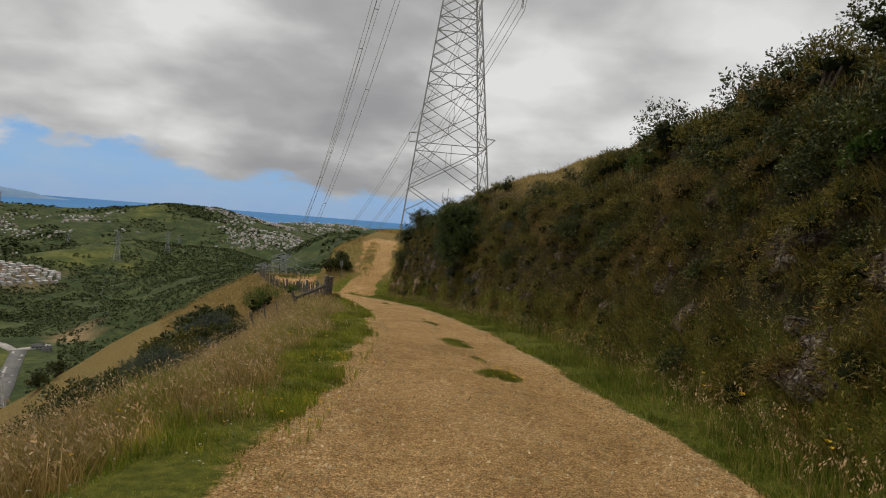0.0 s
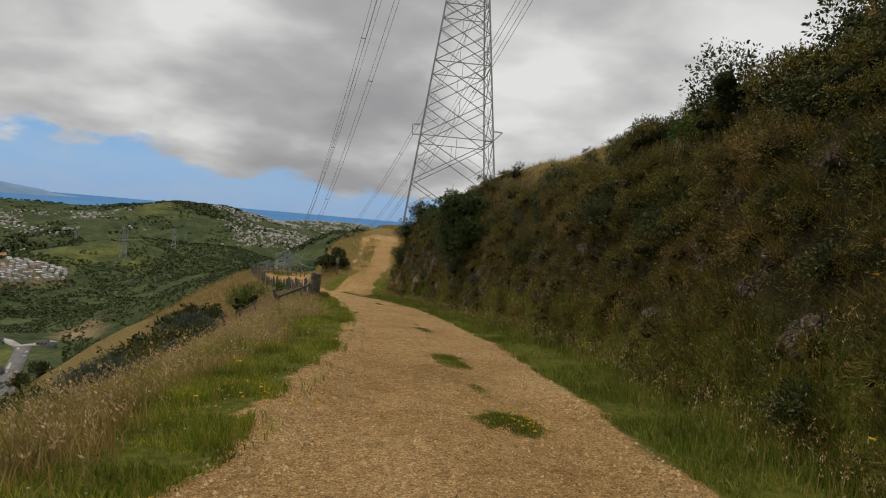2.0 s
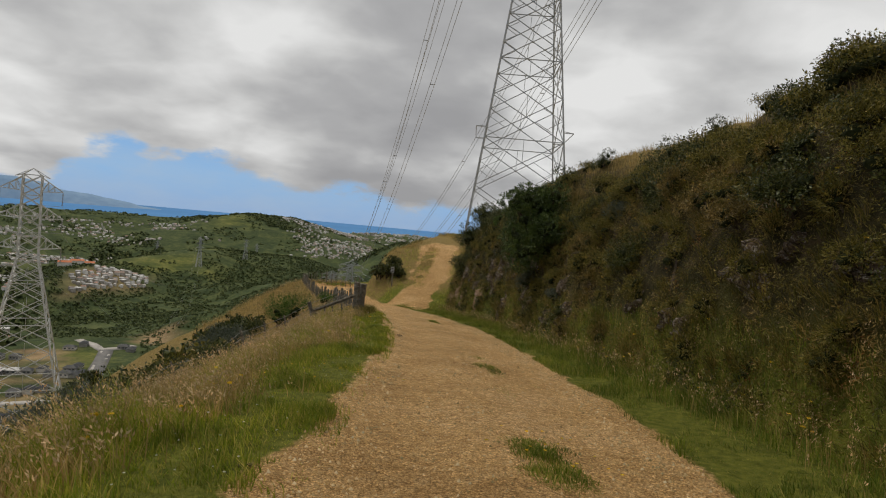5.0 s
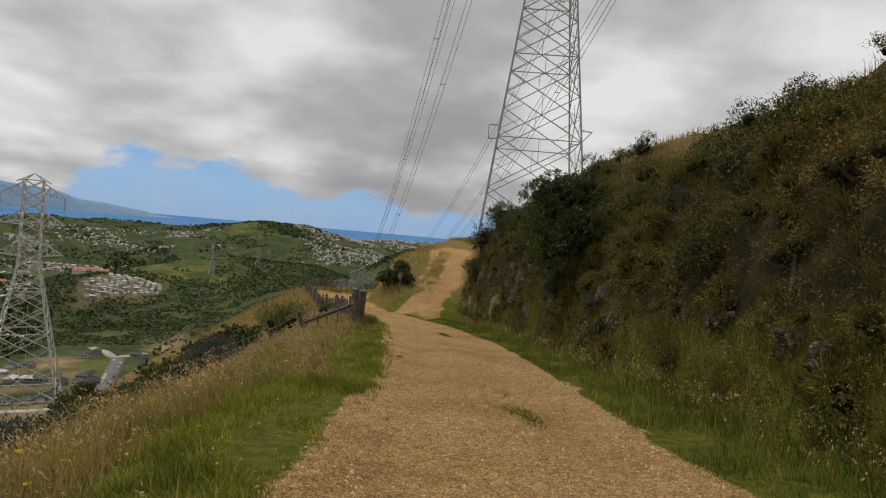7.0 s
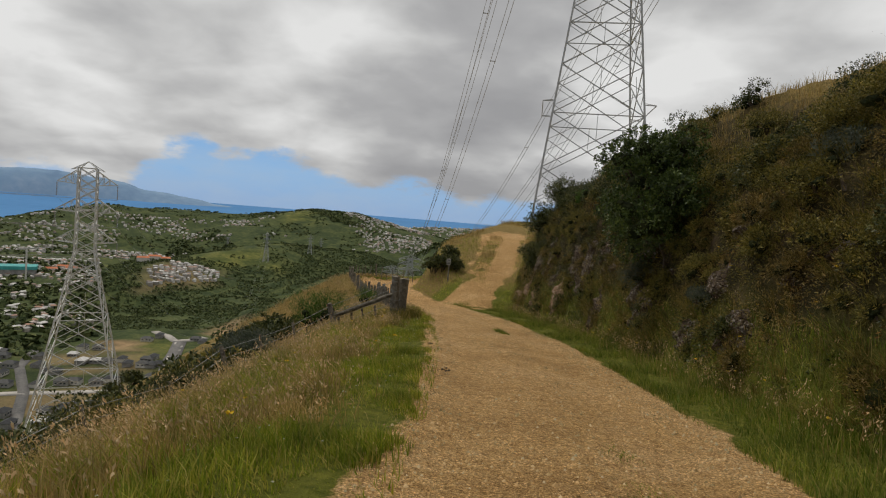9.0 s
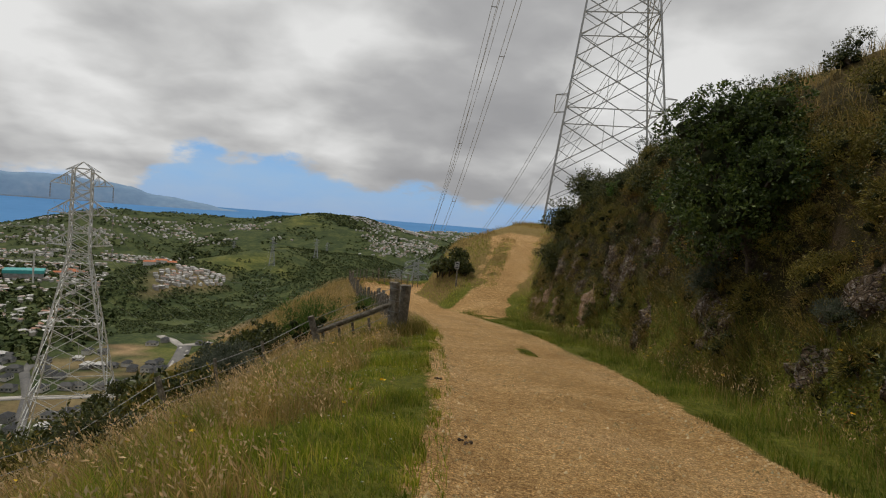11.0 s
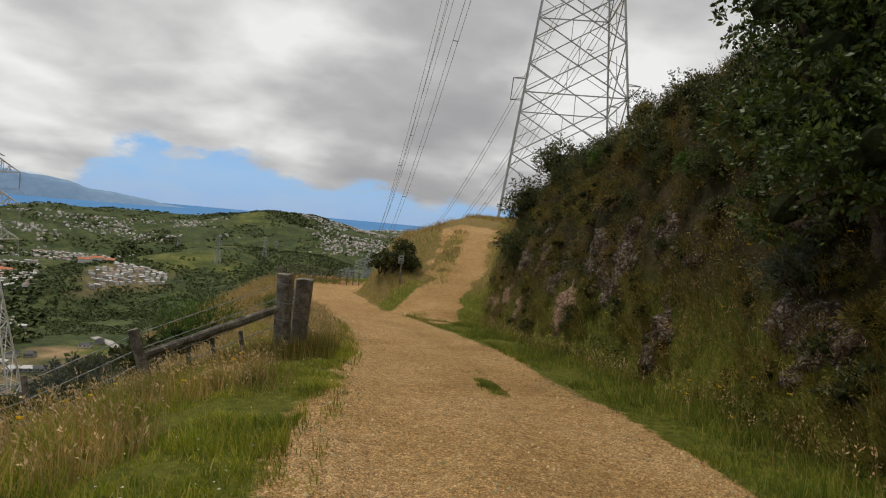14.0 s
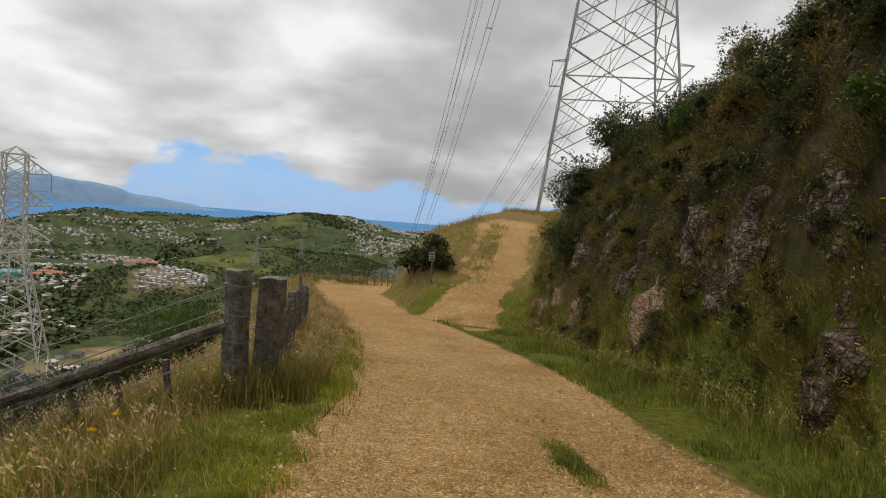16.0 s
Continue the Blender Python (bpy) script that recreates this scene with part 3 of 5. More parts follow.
# ---- pylons and conductors ----
def bar(bm, a, b, w):
    """A thin square member from a to b."""
    a, b = Vector(a), Vector(b)
    d = (b - a).normalized()
    s = d.cross(Vector((0, 0, 1)) if abs(d.z) < 0.9 else Vector((1, 0, 0))).normalized() * w / 2
    u = d.cross(s).normalized() * w / 2
    ring = [[bm.verts.new(p + q) for q in (s + u, u - s, -s - u, s - u)] for p in (a, b)]
    for i in range(4):
        bm.faces.new((ring[0][i], ring[0][(i + 1) % 4], ring[1][(i + 1) % 4], ring[1][i]))
    bm.faces.new(ring[0][::-1])
    bm.faces.new(ring[1])


def tube(bm, pts, w):
    """A thin square rod along a line of points."""
    pts, prev = [Vector(p) for p in pts], None
    for i, p in enumerate(pts):
        d = (pts[min(i + 1, len(pts) - 1)] - pts[max(i - 1, 0)]).normalized()
        s = d.cross(Vector((0, 0, 1)) if abs(d.z) < 0.95 else Vector((1, 0, 0))).normalized() * w / 2
        u = d.cross(s).normalized() * w / 2
        ring = [bm.verts.new(p + q) for q in (s + u, u - s, -s - u, s - u)]
        if prev:
            for k in range(4):
                bm.faces.new((prev[k], prev[(k + 1) % 4], ring[(k + 1) % 4], ring[k]))
        else:
            bm.faces.new(ring[::-1])
        prev = ring
    bm.faces.new(prev)


def thing(name, at, label, category, group="", turn=0.0):
    e = new(name)
    e.matrix_world = pose(*at, 0, 0, turn)
    return tagged(e, label, category, group)


def pylon(at, top, half_base, half_waist, waist, arms, turn, label, group, thick=1.0, neck=0.55, guard=0.0, mat=STEEL, hat=0.0, box_top=1.3):
    """A lattice tower: four legs, braced faces, cross-arms with insulator strings. arms: (height, reach)."""
    e = thing("pylon", at, label, "pylon", group, turn)

    def half(z):
        return np.interp(z, [0, waist, top], [half_base, half_waist, half_waist * neck])

    def corner(i, z):
        sx, sy = ((-1, -1), (1, -1), (1, 1), (-1, 1))[i % 4]
        return (sx * half(z), sy * half(z), z)
    hz = [0.0]
    body_top = arms[-1][0] + box_top
    while hz[-1] < body_top - 0.8:
        hz.append(min(hz[-1] + max(1.1 * half(hz[-1]), body_top / 30), body_top))
    for i in range(4):
        bm = bmesh.new()
        tube(bm, [corner(i, z) for z in hz], 0.20 * thick)
        part("leg", bm, mat, e)
    for i in range(4):
        bm = bmesh.new()
        for k, (za, zb) in enumerate(zip(hz, hz[1:])):
            a0, b0, a1, b1 = Vector(corner(i, za)), Vector(corner(i + 1, za)), Vector(corner(i, zb)), Vector(corner(i + 1, zb))
            w = 0.11 * thick
            bar(bm, a0, b1, w), bar(bm, b0, a1, w)
            if k % 2 == 1:
                bar(bm, a1, b1, w)
            x = (a0 + b0 + a1 + b1) / 4
            if half(za) > 1.6:
                for p, q in ((a0, a1), (b0, b1)):
                    m = (p + q) / 2
                    bar(bm, m, (p + x) / 2, w * 0.6), bar(bm, m, (q + x) / 2, w * 0.6)
                bar(bm, (a1 + b1) / 2, x, w * 0.6)
        part("bracing", bm, mat, e)
    if guard:
        hw = half(guard)
        for sx in (-1, 1):
            bm = bmesh.new()
            ends = []
            for sy in (-1, 1):
                bar(bm, (sx * hw, sy * hw, guard), (sx * (hw + 1.1), sy * hw, guard), 0.07)
                bar(bm, (sx * hw, sy * hw, guard + 0.16), (sx * (hw + 1.1), sy * hw, guard + 0.02), 0.05)
            bar(bm, (sx * (hw + 1.1), -hw, guard), (sx * (hw + 1.1), hw, guard), 0.07)
            part("climbing_guard", bm, mat, e)
    for z, reach in arms:
        for s in (-1, 1):
            bm = bmesh.new()
            hw = half(z)
            tip = Vector((s * reach, 0, z + 0.2))
            w = 0.11 * thick
            roots = [Vector((s * hw, sy * hw, zz)) for sy in (-1, 1) for zz in (z, z + max(1.4, top * 0.045))]
            for r in roots:
                bar(bm, r, tip, w)
            for f in (0.3, 0.6):
                pts = [r.lerp(tip, f) for r in roots]
                for p, q in ((0, 1), (2, 3), (0, 2), (1, 3)):
                    bar(bm, pts[p], pts[q], w * 0.6)
                prev = [r.lerp(tip, f - 0.3) for r in roots]
                bar(bm, prev[0], pts[1], w * 0.6), bar(bm, prev[2], pts[3], w * 0.6)
            arm = part("cross_arm", bm, mat, e)
            bm = bmesh.new()
            for k in range(9):
                c = bmesh.ops.create_cone(bm, segments=6, radius1=0.13 * thick, radius2=0.05 * thick, depth=0.14, cap_ends=True)
                bmesh.ops.translate(bm, verts=c["verts"], vec=(tip.x, 0, tip.z - 0.2 - 0.2 * k))
            part("insulator", bm, GLASS_DISC, arm)
    bm = bmesh.new()
    for i in range(4):
        bar(bm, corner(i, body_top), (0, 0, top), 0.10 * thick)
    if hat:
        for s in (-1, 1):
            bar(bm, (s * hat, 0, body_top - 0.3), (0, 0, top), 0.10 * thick)
            for sy in (-1, 1):
                bar(bm, (s * hat, 0, body_top - 0.3), (s * half(body_top), sy * half(body_top), body_top), 0.08 * thick)
    part("peak", bm, mat, e)
    return e


MAIN = (0.0, 75.7, -0.4)
MAIN_ARMS = [(32, 8.0), (38.4, 9.6), (44.8, 7.5)]
pylon(MAIN, 50, 5.5, 1.7, 36.2, MAIN_ARMS, 4, "tall grey galvanised steel lattice pylon on the grassy ridge", "pylons", 0.82, guard=12.5)
VALLEY = [(-64.7, 79.0, -39.0)]
VALLEY_ARMS = [(31.6, 3.7), (35.7, 3.6), (39.4, 3.5)]
pylon(VALLEY[0], 42.5, 6.6, 1.15, 30.5, VALLEY_ARMS, 38, "pale grey steel lattice pylon standing on the slope below", "pylons", 0.85, 0.9, mat=PALE_STEEL, hat=1.95, box_top=2.2)
LOW_ARMS = [(22, 4.6), (27, 5.4), (32, 4.6)]
far_pylons = []
for b, r, e, top in ((-15.6, 250, -4.15, 0), (-17.3, 285, -5.3, 0), (-25.5, 980, -2.85, 34), (-29.5, 800, -2.95, 40), (-33.0, 1250, -3.6, 30), (-24.5, 1250, -3.2, 30)):
    x, y, z = polar(b, r, e)
    top = top or max(16.0, z - float(height(np.array([x]), np.array([y]))[0]))
    far_pylons.append(((x, y, z - top), top))
    pylon((x, y, z - top), top, 3.6, 1.2, top * 0.62, [(top * 0.62, 4.6), (top * 0.75, 5.2), (top * 0.88, 4.6)], 20, "distant grey steel lattice pylon above the bush", "pylons", 1.5)


def conductor(a, b, sag, width, twin=0.0):
    """A hanging cable between two points; twin: gap of a bundled pair with spacers."""
    e = new("power_line")
    tagged(e, "grey overhead power conductor sagging between pylons", "cable", "power lines")
    a, b = Vector(a), Vector(b)
    side = (b - a).cross(Vector((0, 0, 1))).normalized()
    for off in ((-twin / 2, twin / 2) if twin else (0,)):
        bm = bmesh.new()
        pts = [a.lerp(b, (k / 30) ** 1.6) for k in range(31)]
        for k, p in enumerate(pts):
            f = (k / 30) ** 1.6
            p += Vector((0, 0, -4 * sag * f * (1 - f))) + side * off
        tube(bm, pts, width)
        part("strand", bm, CABLE, e)
    if twin:
        for f in (0.08, 0.26):
            p = a.lerp(b, f) + Vector((0, 0, -4 * sag * f * (1 - f)))
            bm = bmesh.new()
            bar(bm, p - side * (twin / 2 + 0.06), p + side * (twin / 2 + 0.06), 0.09)
            part("spacer", bm, CABLE, e)


for z, reach in MAIN_ARMS:
    for s in (-1, 1):
        tip = pose(*MAIN, 0, 0, 4) @ Vector((s * reach, 0, z - 1.9))
        q, top = far_pylons[0]
        k = (top * (0.62 + 0.02 * (z - 32)), 5)
        end = Vector(q) + Vector((s * 5, 0, k[0]))
        conductor(tip, end, 16, 0.05, 0.6)
        conductor(tip, tip + Vector((-6, -150, 26)), 2, 0.05, 0.5)
for z, reach in VALLEY_ARMS:
    for s in (-1, 1):
        m = pose(*VALLEY[0], 0, 0, 38)
        tip = m @ Vector((s * reach, 0, z - 1.8))
        conductor(tip, tip + Vector((-150, -150, 24)), 7, 0.04)
        conductor(tip, Vector(far_pylons[3][0]) + Vector((s * 4, 0, z * 0.85)), 55, 0.018)

# ---- fence and sign ----
rng = np.random.default_rng(7)


def unit(v):
    return v / np.maximum(np.linalg.norm(v, axis=-1, keepdims=True), 1e-9)


def leaf_quads(pos, way, length, width):
    """Pointed leaves: at pos, along way, each one quad."""
    n = len(pos)
    side = unit(np.cross(way, unit(rng.normal(size=(n, 3)))))
    lift = unit(np.cross(side, way))
    L, W = length[:, None], width[:, None]
    v = np.stack([pos, pos + way * L * 0.5 + side * W * 0.5 + lift * L * 0.08, pos + way * L, pos + way * L * 0.5 - side * W * 0.5 + lift * L * 0.08], 1)
    return v.reshape(-1, 3), np.arange(n * 4).reshape(n, 4)


def ground_z(x, y):
    return float(height(np.array([float(x)]), np.array([float(y)]))[0])


def log_bm(p, q, r0, r1, seg=10, rings=7, rough=0.12, seed=0):
    """A weathered log from p to q with uneven girth."""
    rnd = random.Random(seed)
    bm = bmesh.new()
    p, q = Vector(p), Vector(q)
    d = (q - p).normalized()
    s = d.cross(Vector((0, 0, 1)) if abs(d.z) < 0.9 else Vector((1, 0, 0))).normalized()
    u = d.cross(s)
    lobes = [1 + rnd.uniform(-rough, rough) for _ in range(seg)]
    prev = None
    for k in range(rings + 1):
        f = k / rings
        c = p.lerp(q, f) + s * rnd.uniform(-1, 1) * r0 * 0.05
        r = r0 + (r1 - r0) * f
        ring = []
        for i in range(seg):
            a = 2 * math.pi * i / seg
            w = r * lobes[i] * (1 + rnd.uniform(-0.04, 0.04))
            end = d * (rnd.uniform(-0.03, 0.03) * r * 3 if k in (0, rings) else 0)
            ring.append(bm.verts.new(c + (s * math.cos(a) + u * math.sin(a)) * w + end))
        if prev:
            for i in range(seg):
                bm.faces.new((prev[i], prev[(i + 1) % seg], ring[(i + 1) % seg], ring[i]))
        else:
            bm.faces.new(ring[::-1])
        prev = ring
    bm.faces.new(prev)
    return bm


def rail_fence():
    """The old fence on the verge: two strainer posts, a slanting stay, posts and battens down the slope, wires."""
    e = thing("fence", (0, 0, 0), "old weathered post and wire fence in long dry grass", "fence")
    a, b = (-5.65, 29.45), (-5.59, 29.86)
    za, zb = ground_z(*a), ground_z(*b)
    part("strainer_post", log_bm((*a, za - 0.3), (a[0] - 0.02, a[1], -1.58), 0.125, 0.115, 12, 8, 0.10, 1), WOOD, e, "thick grey wooden strainer post bound with wire")
    part("strainer_post", log_bm((*b, zb - 0.3), (b[0] + 0.05, b[1] + 0.02, -1.68), 0.135, 0.15, 9, 8, 0.2, 2), WOOD, e, "split grey wooden strainer post bound with wire")
    s = (-6.68, 28.15)
    zs = ground_z(*s)
    part("post", log_bm((*s, zs - 0.3), (s[0] - 0.34, s[1] - 0.14, -2.33), 0.07, 0.065, 9, 6, 0.16, 3), WOOD, e)
    part("stay", log_bm((s[0] - 0.20, s[1] - 0.06, -2.66), (a[0] - 0.05, a[1] - 0.04, -2.1), 0.054, 0.062, 9, 12, 0.2, 4), WOOD, e, "slanting lichen-grown log stay")
    g = np.random.default_rng(5)
    k = g.random(420)[:, None]
    ends = np.array([[s[0] - 0.20, s[1] - 0.06, -2.66], [a[0] - 0.05, a[1] - 0.04, -2.1]])
    base = ends[0] + (ends[1] - ends[0]) * k + np.array([0, 0, 0.055]) + g.normal(size=(420, 3)) * np.array([0.025, 0.025, 0.006])
    way = unit(g.normal(size=(420, 3)) * 0.6 + np.array([0, 0, 1.0]))
    v, f = leaf_quads(base, way, g.uniform(0.015, 0.045, 420), g.uniform(0.006, 0.014, 420))
    crust = new("lichen", mesh_of("lichen", v, f, GREY_LEAF))
    crust.parent = e
    tagged(crust, "pale grey lichen tufts on the stay", kind="stuff")
    rnd = random.Random(5)
    line = [(-7.25, 26.9), (-7.45, 25.6), (-7.55, 24.6), (-7.7, 23.0), (-7.75, 21.2), (-7.7, 19.4), (-7.65, 17.6), (-7.5, 15.8), (-7.4, 14.0), (-7.2, 12.0), (-7.0, 9.8)]
    tops = [(a[0], a[1], -1.7), (s[0] - 0.32, s[1] - 0.14, -2.4)]
    for i, (x, y) in enumerate(line):
        z = ground_z(x, y)
        lx, ly = rnd.uniform(-0.36, -0.15), rnd.uniform(-0.12, 0.05)
        h = rnd.uniform(0.58, 0.78)
        r = 0.048 if i in (2, 5, 8) else 0.03
        part("post" if r > 0.05 else "batten", log_bm((x, y, z - 0.25), (x + lx, y + ly, z + h), r, r * 0.9, 7, 5, 0.18, 20 + i), WOOD, e)
        tops.append((x + lx, y + ly, z + h - 0.08))
    for x, y in ((-6.75, 28.35), (-6.5, 28.6), (-6.28, 28.85), (-6.0, 29.1)):
        z = ground_z(x, y)
        part("batten", log_bm((x, y, z - 0.2), (x - 0.1, y - 0.05, z + 0.55), 0.03, 0.03, 6, 4, 0.2, rnd.randrange(99)), WOOD, e)
    for drop in (0.0, 0.2, 0.4, 0.58):
        bm = bmesh.new()
        tube(bm, [(x + drop * 0.12, y, z - drop) for x, y, z in tops], 0.009)
        part("wire", bm, WIRE, e)
    for post, zc in ((a, -1.72), (a, -2.0), (a, -2.25), (b, -1.98), (b, -2.2)):
        bm = bmesh.new()
        tube(bm, [(post[0] + 0.135 * math.cos(k * 0.5236), post[1] + 0.135 * math.sin(k * 0.5236), zc + 0.01 * math.sin(k)) for k in range(13)], 0.012)
        part("wire_binding", bm, WIRE, e)


def track_fence():
    """The fence that follows the outside of the track to the bend."""
    e = thing("fence", (0, 0, 0), "grey batten and wire fence along the outer edge of the track", "fence")
    rnd = random.Random(9)
    path = [Vector(p) for p in ((-5.85, 30.5), (-6.45, 32.1), (-8.0, 35.6), (-9.6, 39.5), (-12.2, 44.5), (-14.9, 50.0), (-16.5, 53.2), (-16.0, 55.2), (-14.2, 56.4), (-12.6, 58.0))]
    tops, dist = [], 0.0
    for p, q in zip(path, path[1:]):
        n = max(1, int((q - p).length / (0.24 if p.y < 36 else 0.4)))
        for k in range(n):
            c = p.lerp(q, k / n)
            x, y = c.x - 0.35 * 0, c.y
            z = ground_z(x, y)
            big = len(tops) % 12 == 11
            h, r = (0.98, 0.07) if big else (rnd.uniform(0.72, 0.92), 0.032)
            lx = rnd.uniform(-0.06, 0.06)
            part("post" if big else "batten", log_bm((x, y, z - 0.2), (x + lx, y, z + h), r, r * 0.92, 6, 3, 0.15, rnd.randrange(999)), WOOD, e)
            tops.append((x + lx, y, z + h - 0.1))
    for drop in (0.0, 0.22, 0.44, 0.66):
        bm = bmesh.new()
        tube(bm, [(x, y, z - drop) for x, y, z in tops[::3]], 0.009)
        part("wire", bm, WIRE, e)


rail_fence()
track_fence()


def track_sign():
    x, y = -8.05, 47.9
    z = ground_z(x, y)
    e = thing("sign", (x, y, z), "small white track sign with dark print on a wooden post", "sign", turn=-12)
    part("post", log_bm((0, 0, -0.3), (0.01, 0, 1.38), 0.05, 0.045, 8, 5, 0.08, 7), WOOD, e)
    bm = bmesh.new()
    bmesh.ops.create_cube(bm, size=1.0, matrix=Matrix.Translation((0, -0.07, 1.16)) @ Matrix.Diagonal((0.27, 0.025, 0.36, 1)))
    bmesh.ops.bevel(bm, geom=bm.edges[:], offset=0.006, segments=1, affect="EDGES")
    board = part("board", bm, SIGN_FACE, e)
    for zz, w, h in ((1.27, 0.18, 0.06), (1.18, 0.2, 0.022), (1.13, 0.16, 0.022), (1.05, 0.19, 0.05)):
        bm = bmesh.new()
        bmesh.ops.create_cube(bm, size=1.0, matrix=Matrix.Translation((0, -0.087, zz)) @ Matrix.Diagonal((w, 0.004, h, 1)))
        part("print_bar", bm, SIGN_DARK, board)


track_sign()

# ---- plants ----
def twig_leaves(base, way, per, twig_len, leaf_len, leaf_w, spread=0.8):
    """Sprays of leaves along short twigs."""
    n = len(base)
    s = rng.random((n, per)) * twig_len * rng.uniform(0.6, 1.3, (n, 1))
    around = unit(np.cross(way[:, None, :], unit(rng.normal(size=(n, per, 3)))))
    pos = base[:, None, :] + way[:, None, :] * s[..., None] + around * twig_len * 0.12
    d = unit(way[:, None, :] * (1 - spread * 0.5) + around * spread)
    ln = leaf_len * rng.uniform(0.6, 1.25, n * per)
    return leaf_quads(pos.reshape(-1, 3), d.reshape(-1, 3), ln, ln * leaf_w)


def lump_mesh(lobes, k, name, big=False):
    """Lumpy filler core of a shrub, dark to stand for shade between leaves."""
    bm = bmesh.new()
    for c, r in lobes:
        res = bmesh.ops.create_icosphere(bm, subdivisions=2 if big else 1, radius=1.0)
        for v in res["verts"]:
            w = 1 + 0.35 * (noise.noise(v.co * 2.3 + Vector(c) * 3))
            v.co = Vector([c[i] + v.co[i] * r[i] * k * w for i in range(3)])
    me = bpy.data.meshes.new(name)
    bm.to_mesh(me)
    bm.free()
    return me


def shrub_kind(seed, radius, tall, n_twigs, per, twig, leaf, leaf_w, mat, spread=0.8, lobe_count=6, core=0.36, up=0.5):
    """Meshes of one kind of shrub: stems, dark filler core and foliage."""
    rnd = random.Random(seed)
    lobes = []
    for i in range(lobe_count):
        a, q = rnd.uniform(0, 6.28), radius * 0.55 * math.sqrt(rnd.random())
        rr = radius * rnd.uniform(0.42, 0.68)
        lobes.append(((q * math.cos(a), q * math.sin(a), tall * rnd.uniform(0.35, 0.72)), (rr, rr, rr * rnd.uniform(0.7, 1.0) * tall / radius * 0.62)))
    pick = rng.integers(0, lobe_count, n_twigs)
    c, r = np.array([l[0] for l in lobes])[pick], np.array([l[1] for l in lobes])[pick]
    d = unit(rng.normal(size=(n_twigs, 3)))
    d[:, 2] = np.abs(d[:, 2]) * 1.0 - 0.35 * rng.random(n_twigs)
    d = unit(d)
    base = c + d * r * rng.uniform(0.72, 1.0, (n_twigs, 1))
    way = unit(d + np.array([0, 0, up]) + rng.normal(size=d.shape) * 0.35)
    v, f = twig_leaves(base, way, per, twig, leaf, leaf_w, spread)
    leaves = mesh_of("foliage", v, f, mat)
    inner = lump_mesh(lobes, core, "shade_core")
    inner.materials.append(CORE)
    bm = bmesh.new()
    for cc, _ in lobes[:4]:
        bar(bm, (0, 0, -0.25), (cc[0] * 0.7, cc[1] * 0.7, cc[2]), 0.05 * radius / 0.6)
    stems = bpy.data.meshes.new("stems")
    bm.to_mesh(stems)
    bm.free()
    stems.materials.append(BARK)
    return stems, inner, leaves


def shrub(kind, at, size, turn, label, group, tilt=(0, 0), name="shrub", category="shrub"):
    e = new(name)
    e.matrix_world = pose(*at, tilt[0], tilt[1], turn) @ Matrix.Diagonal((size, size, size, 1))
    tagged(e, label, category, group)
    for nm, me in zip(("stem", "shade_core", "foliage"), kind):
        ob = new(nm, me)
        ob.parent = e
        if nm == "shade_core":
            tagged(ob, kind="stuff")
    return e


KINDS = {
    "dark": [shrub_kind(s, 0.7, 1.1, 270, 11, 0.19, 0.062, 0.45, DARK_LEAF) for s in (11, 12, 13)],
    "olive": [shrub_kind(s, 0.7, 0.95, 270, 11, 0.2, 0.06, 0.36, OLIVE_LEAF) for s in (21, 22)],
    "bright": [shrub_kind(31, 0.65, 1.0, 190, 11, 0.15, 0.09, 0.55, BRIGHT_LEAF)],
    "grey": [shrub_kind(41, 0.65, 0.9, 240, 11, 0.22, 0.07, 0.28, GREY_LEAF, 0.6, up=0.9)],
    "brown": [shrub_kind(51, 0.6, 0.8, 240, 11, 0.20, 0.065, 0.3, BROWN_LEAF)],
    "broom": [shrub_kind(61, 0.7, 1.0, 300, 12, 0.42, 0.085, 0.14, BRIGHT_LEAF, 0.3, up=1.6)],
    "tuft": [shrub_kind(s, 0.75, 0.95, 130, 10, 0.34, 0.17, 0.16, OLIVE_LEAF, 0.5, 5, 0.55, 0.2) for s in (71, 72)],
    "dead_tuft": [shrub_kind(s, 0.75, 0.95, 130, 10, 0.36, 0.16, 0.18, BROWN_LEAF, 0.5, 5, 0.55, 0.1) for s in (73, 74)],
    "cushion": [shrub_kind(s, 0.75, 0.9, 130, 10, 0.26, 0.13, 0.4, DARK_LEAF, 0.8, 5, 0.55, 0.3) for s in (75, 76)],
    "far_dark": [shrub_kind(s, 0.7, 0.95, 110, 9, 0.18, 0.13, 0.5, DARK_LEAF) for s in (14, 15, 16)],
    "far_olive": [shrub_kind(s, 0.7, 0.85, 110, 9, 0.2, 0.13, 0.4, OLIVE_LEAF) for s in (24, 25)],
}
WORDS = {"tuft": "small olive tuft of wiry growth", "dead_tuft": "small brown half-dead tuft", "cushion": "small dark green cushion of leaves", "far_dark": "dense dark green wind-shaped shrub", "far_olive": "low olive green scrubby shrub", "dark": "dense dark green small-leaved shrub", "olive": "olive green wiry shrub", "bright": "fresh green broad-leaved shrub", "grey": "grey-green silvery shrub", "brown": "brownish half-dead scrubby shrub", "broom": "upright bright green broom bush"}

NAMES = {"tuft": "scrub_tuft", "dead_tuft": "dead_tuft", "cushion": "cushion_plant", "olive": "wiry_shrub", "bright": "broadleaf_shrub", "grey": "silver_shrub", "brown": "dead_shrub", "broom": "broom_bush", "far_dark": "scrub_bush", "far_olive": "low_scrub"}


def plant(kind, x, y, size, where, group, sink=0.1, tilt=(0, 0)):
    z = ground_z(x, y) - sink
    me = KINDS[kind][int(rng.integers(len(KINDS[kind])))]
    return shrub(me, (x, y, z), size, float(rng.uniform(0, 360)), f"{WORDS[kind]} {where}", group, tilt, NAMES.get(kind, "shrub"))


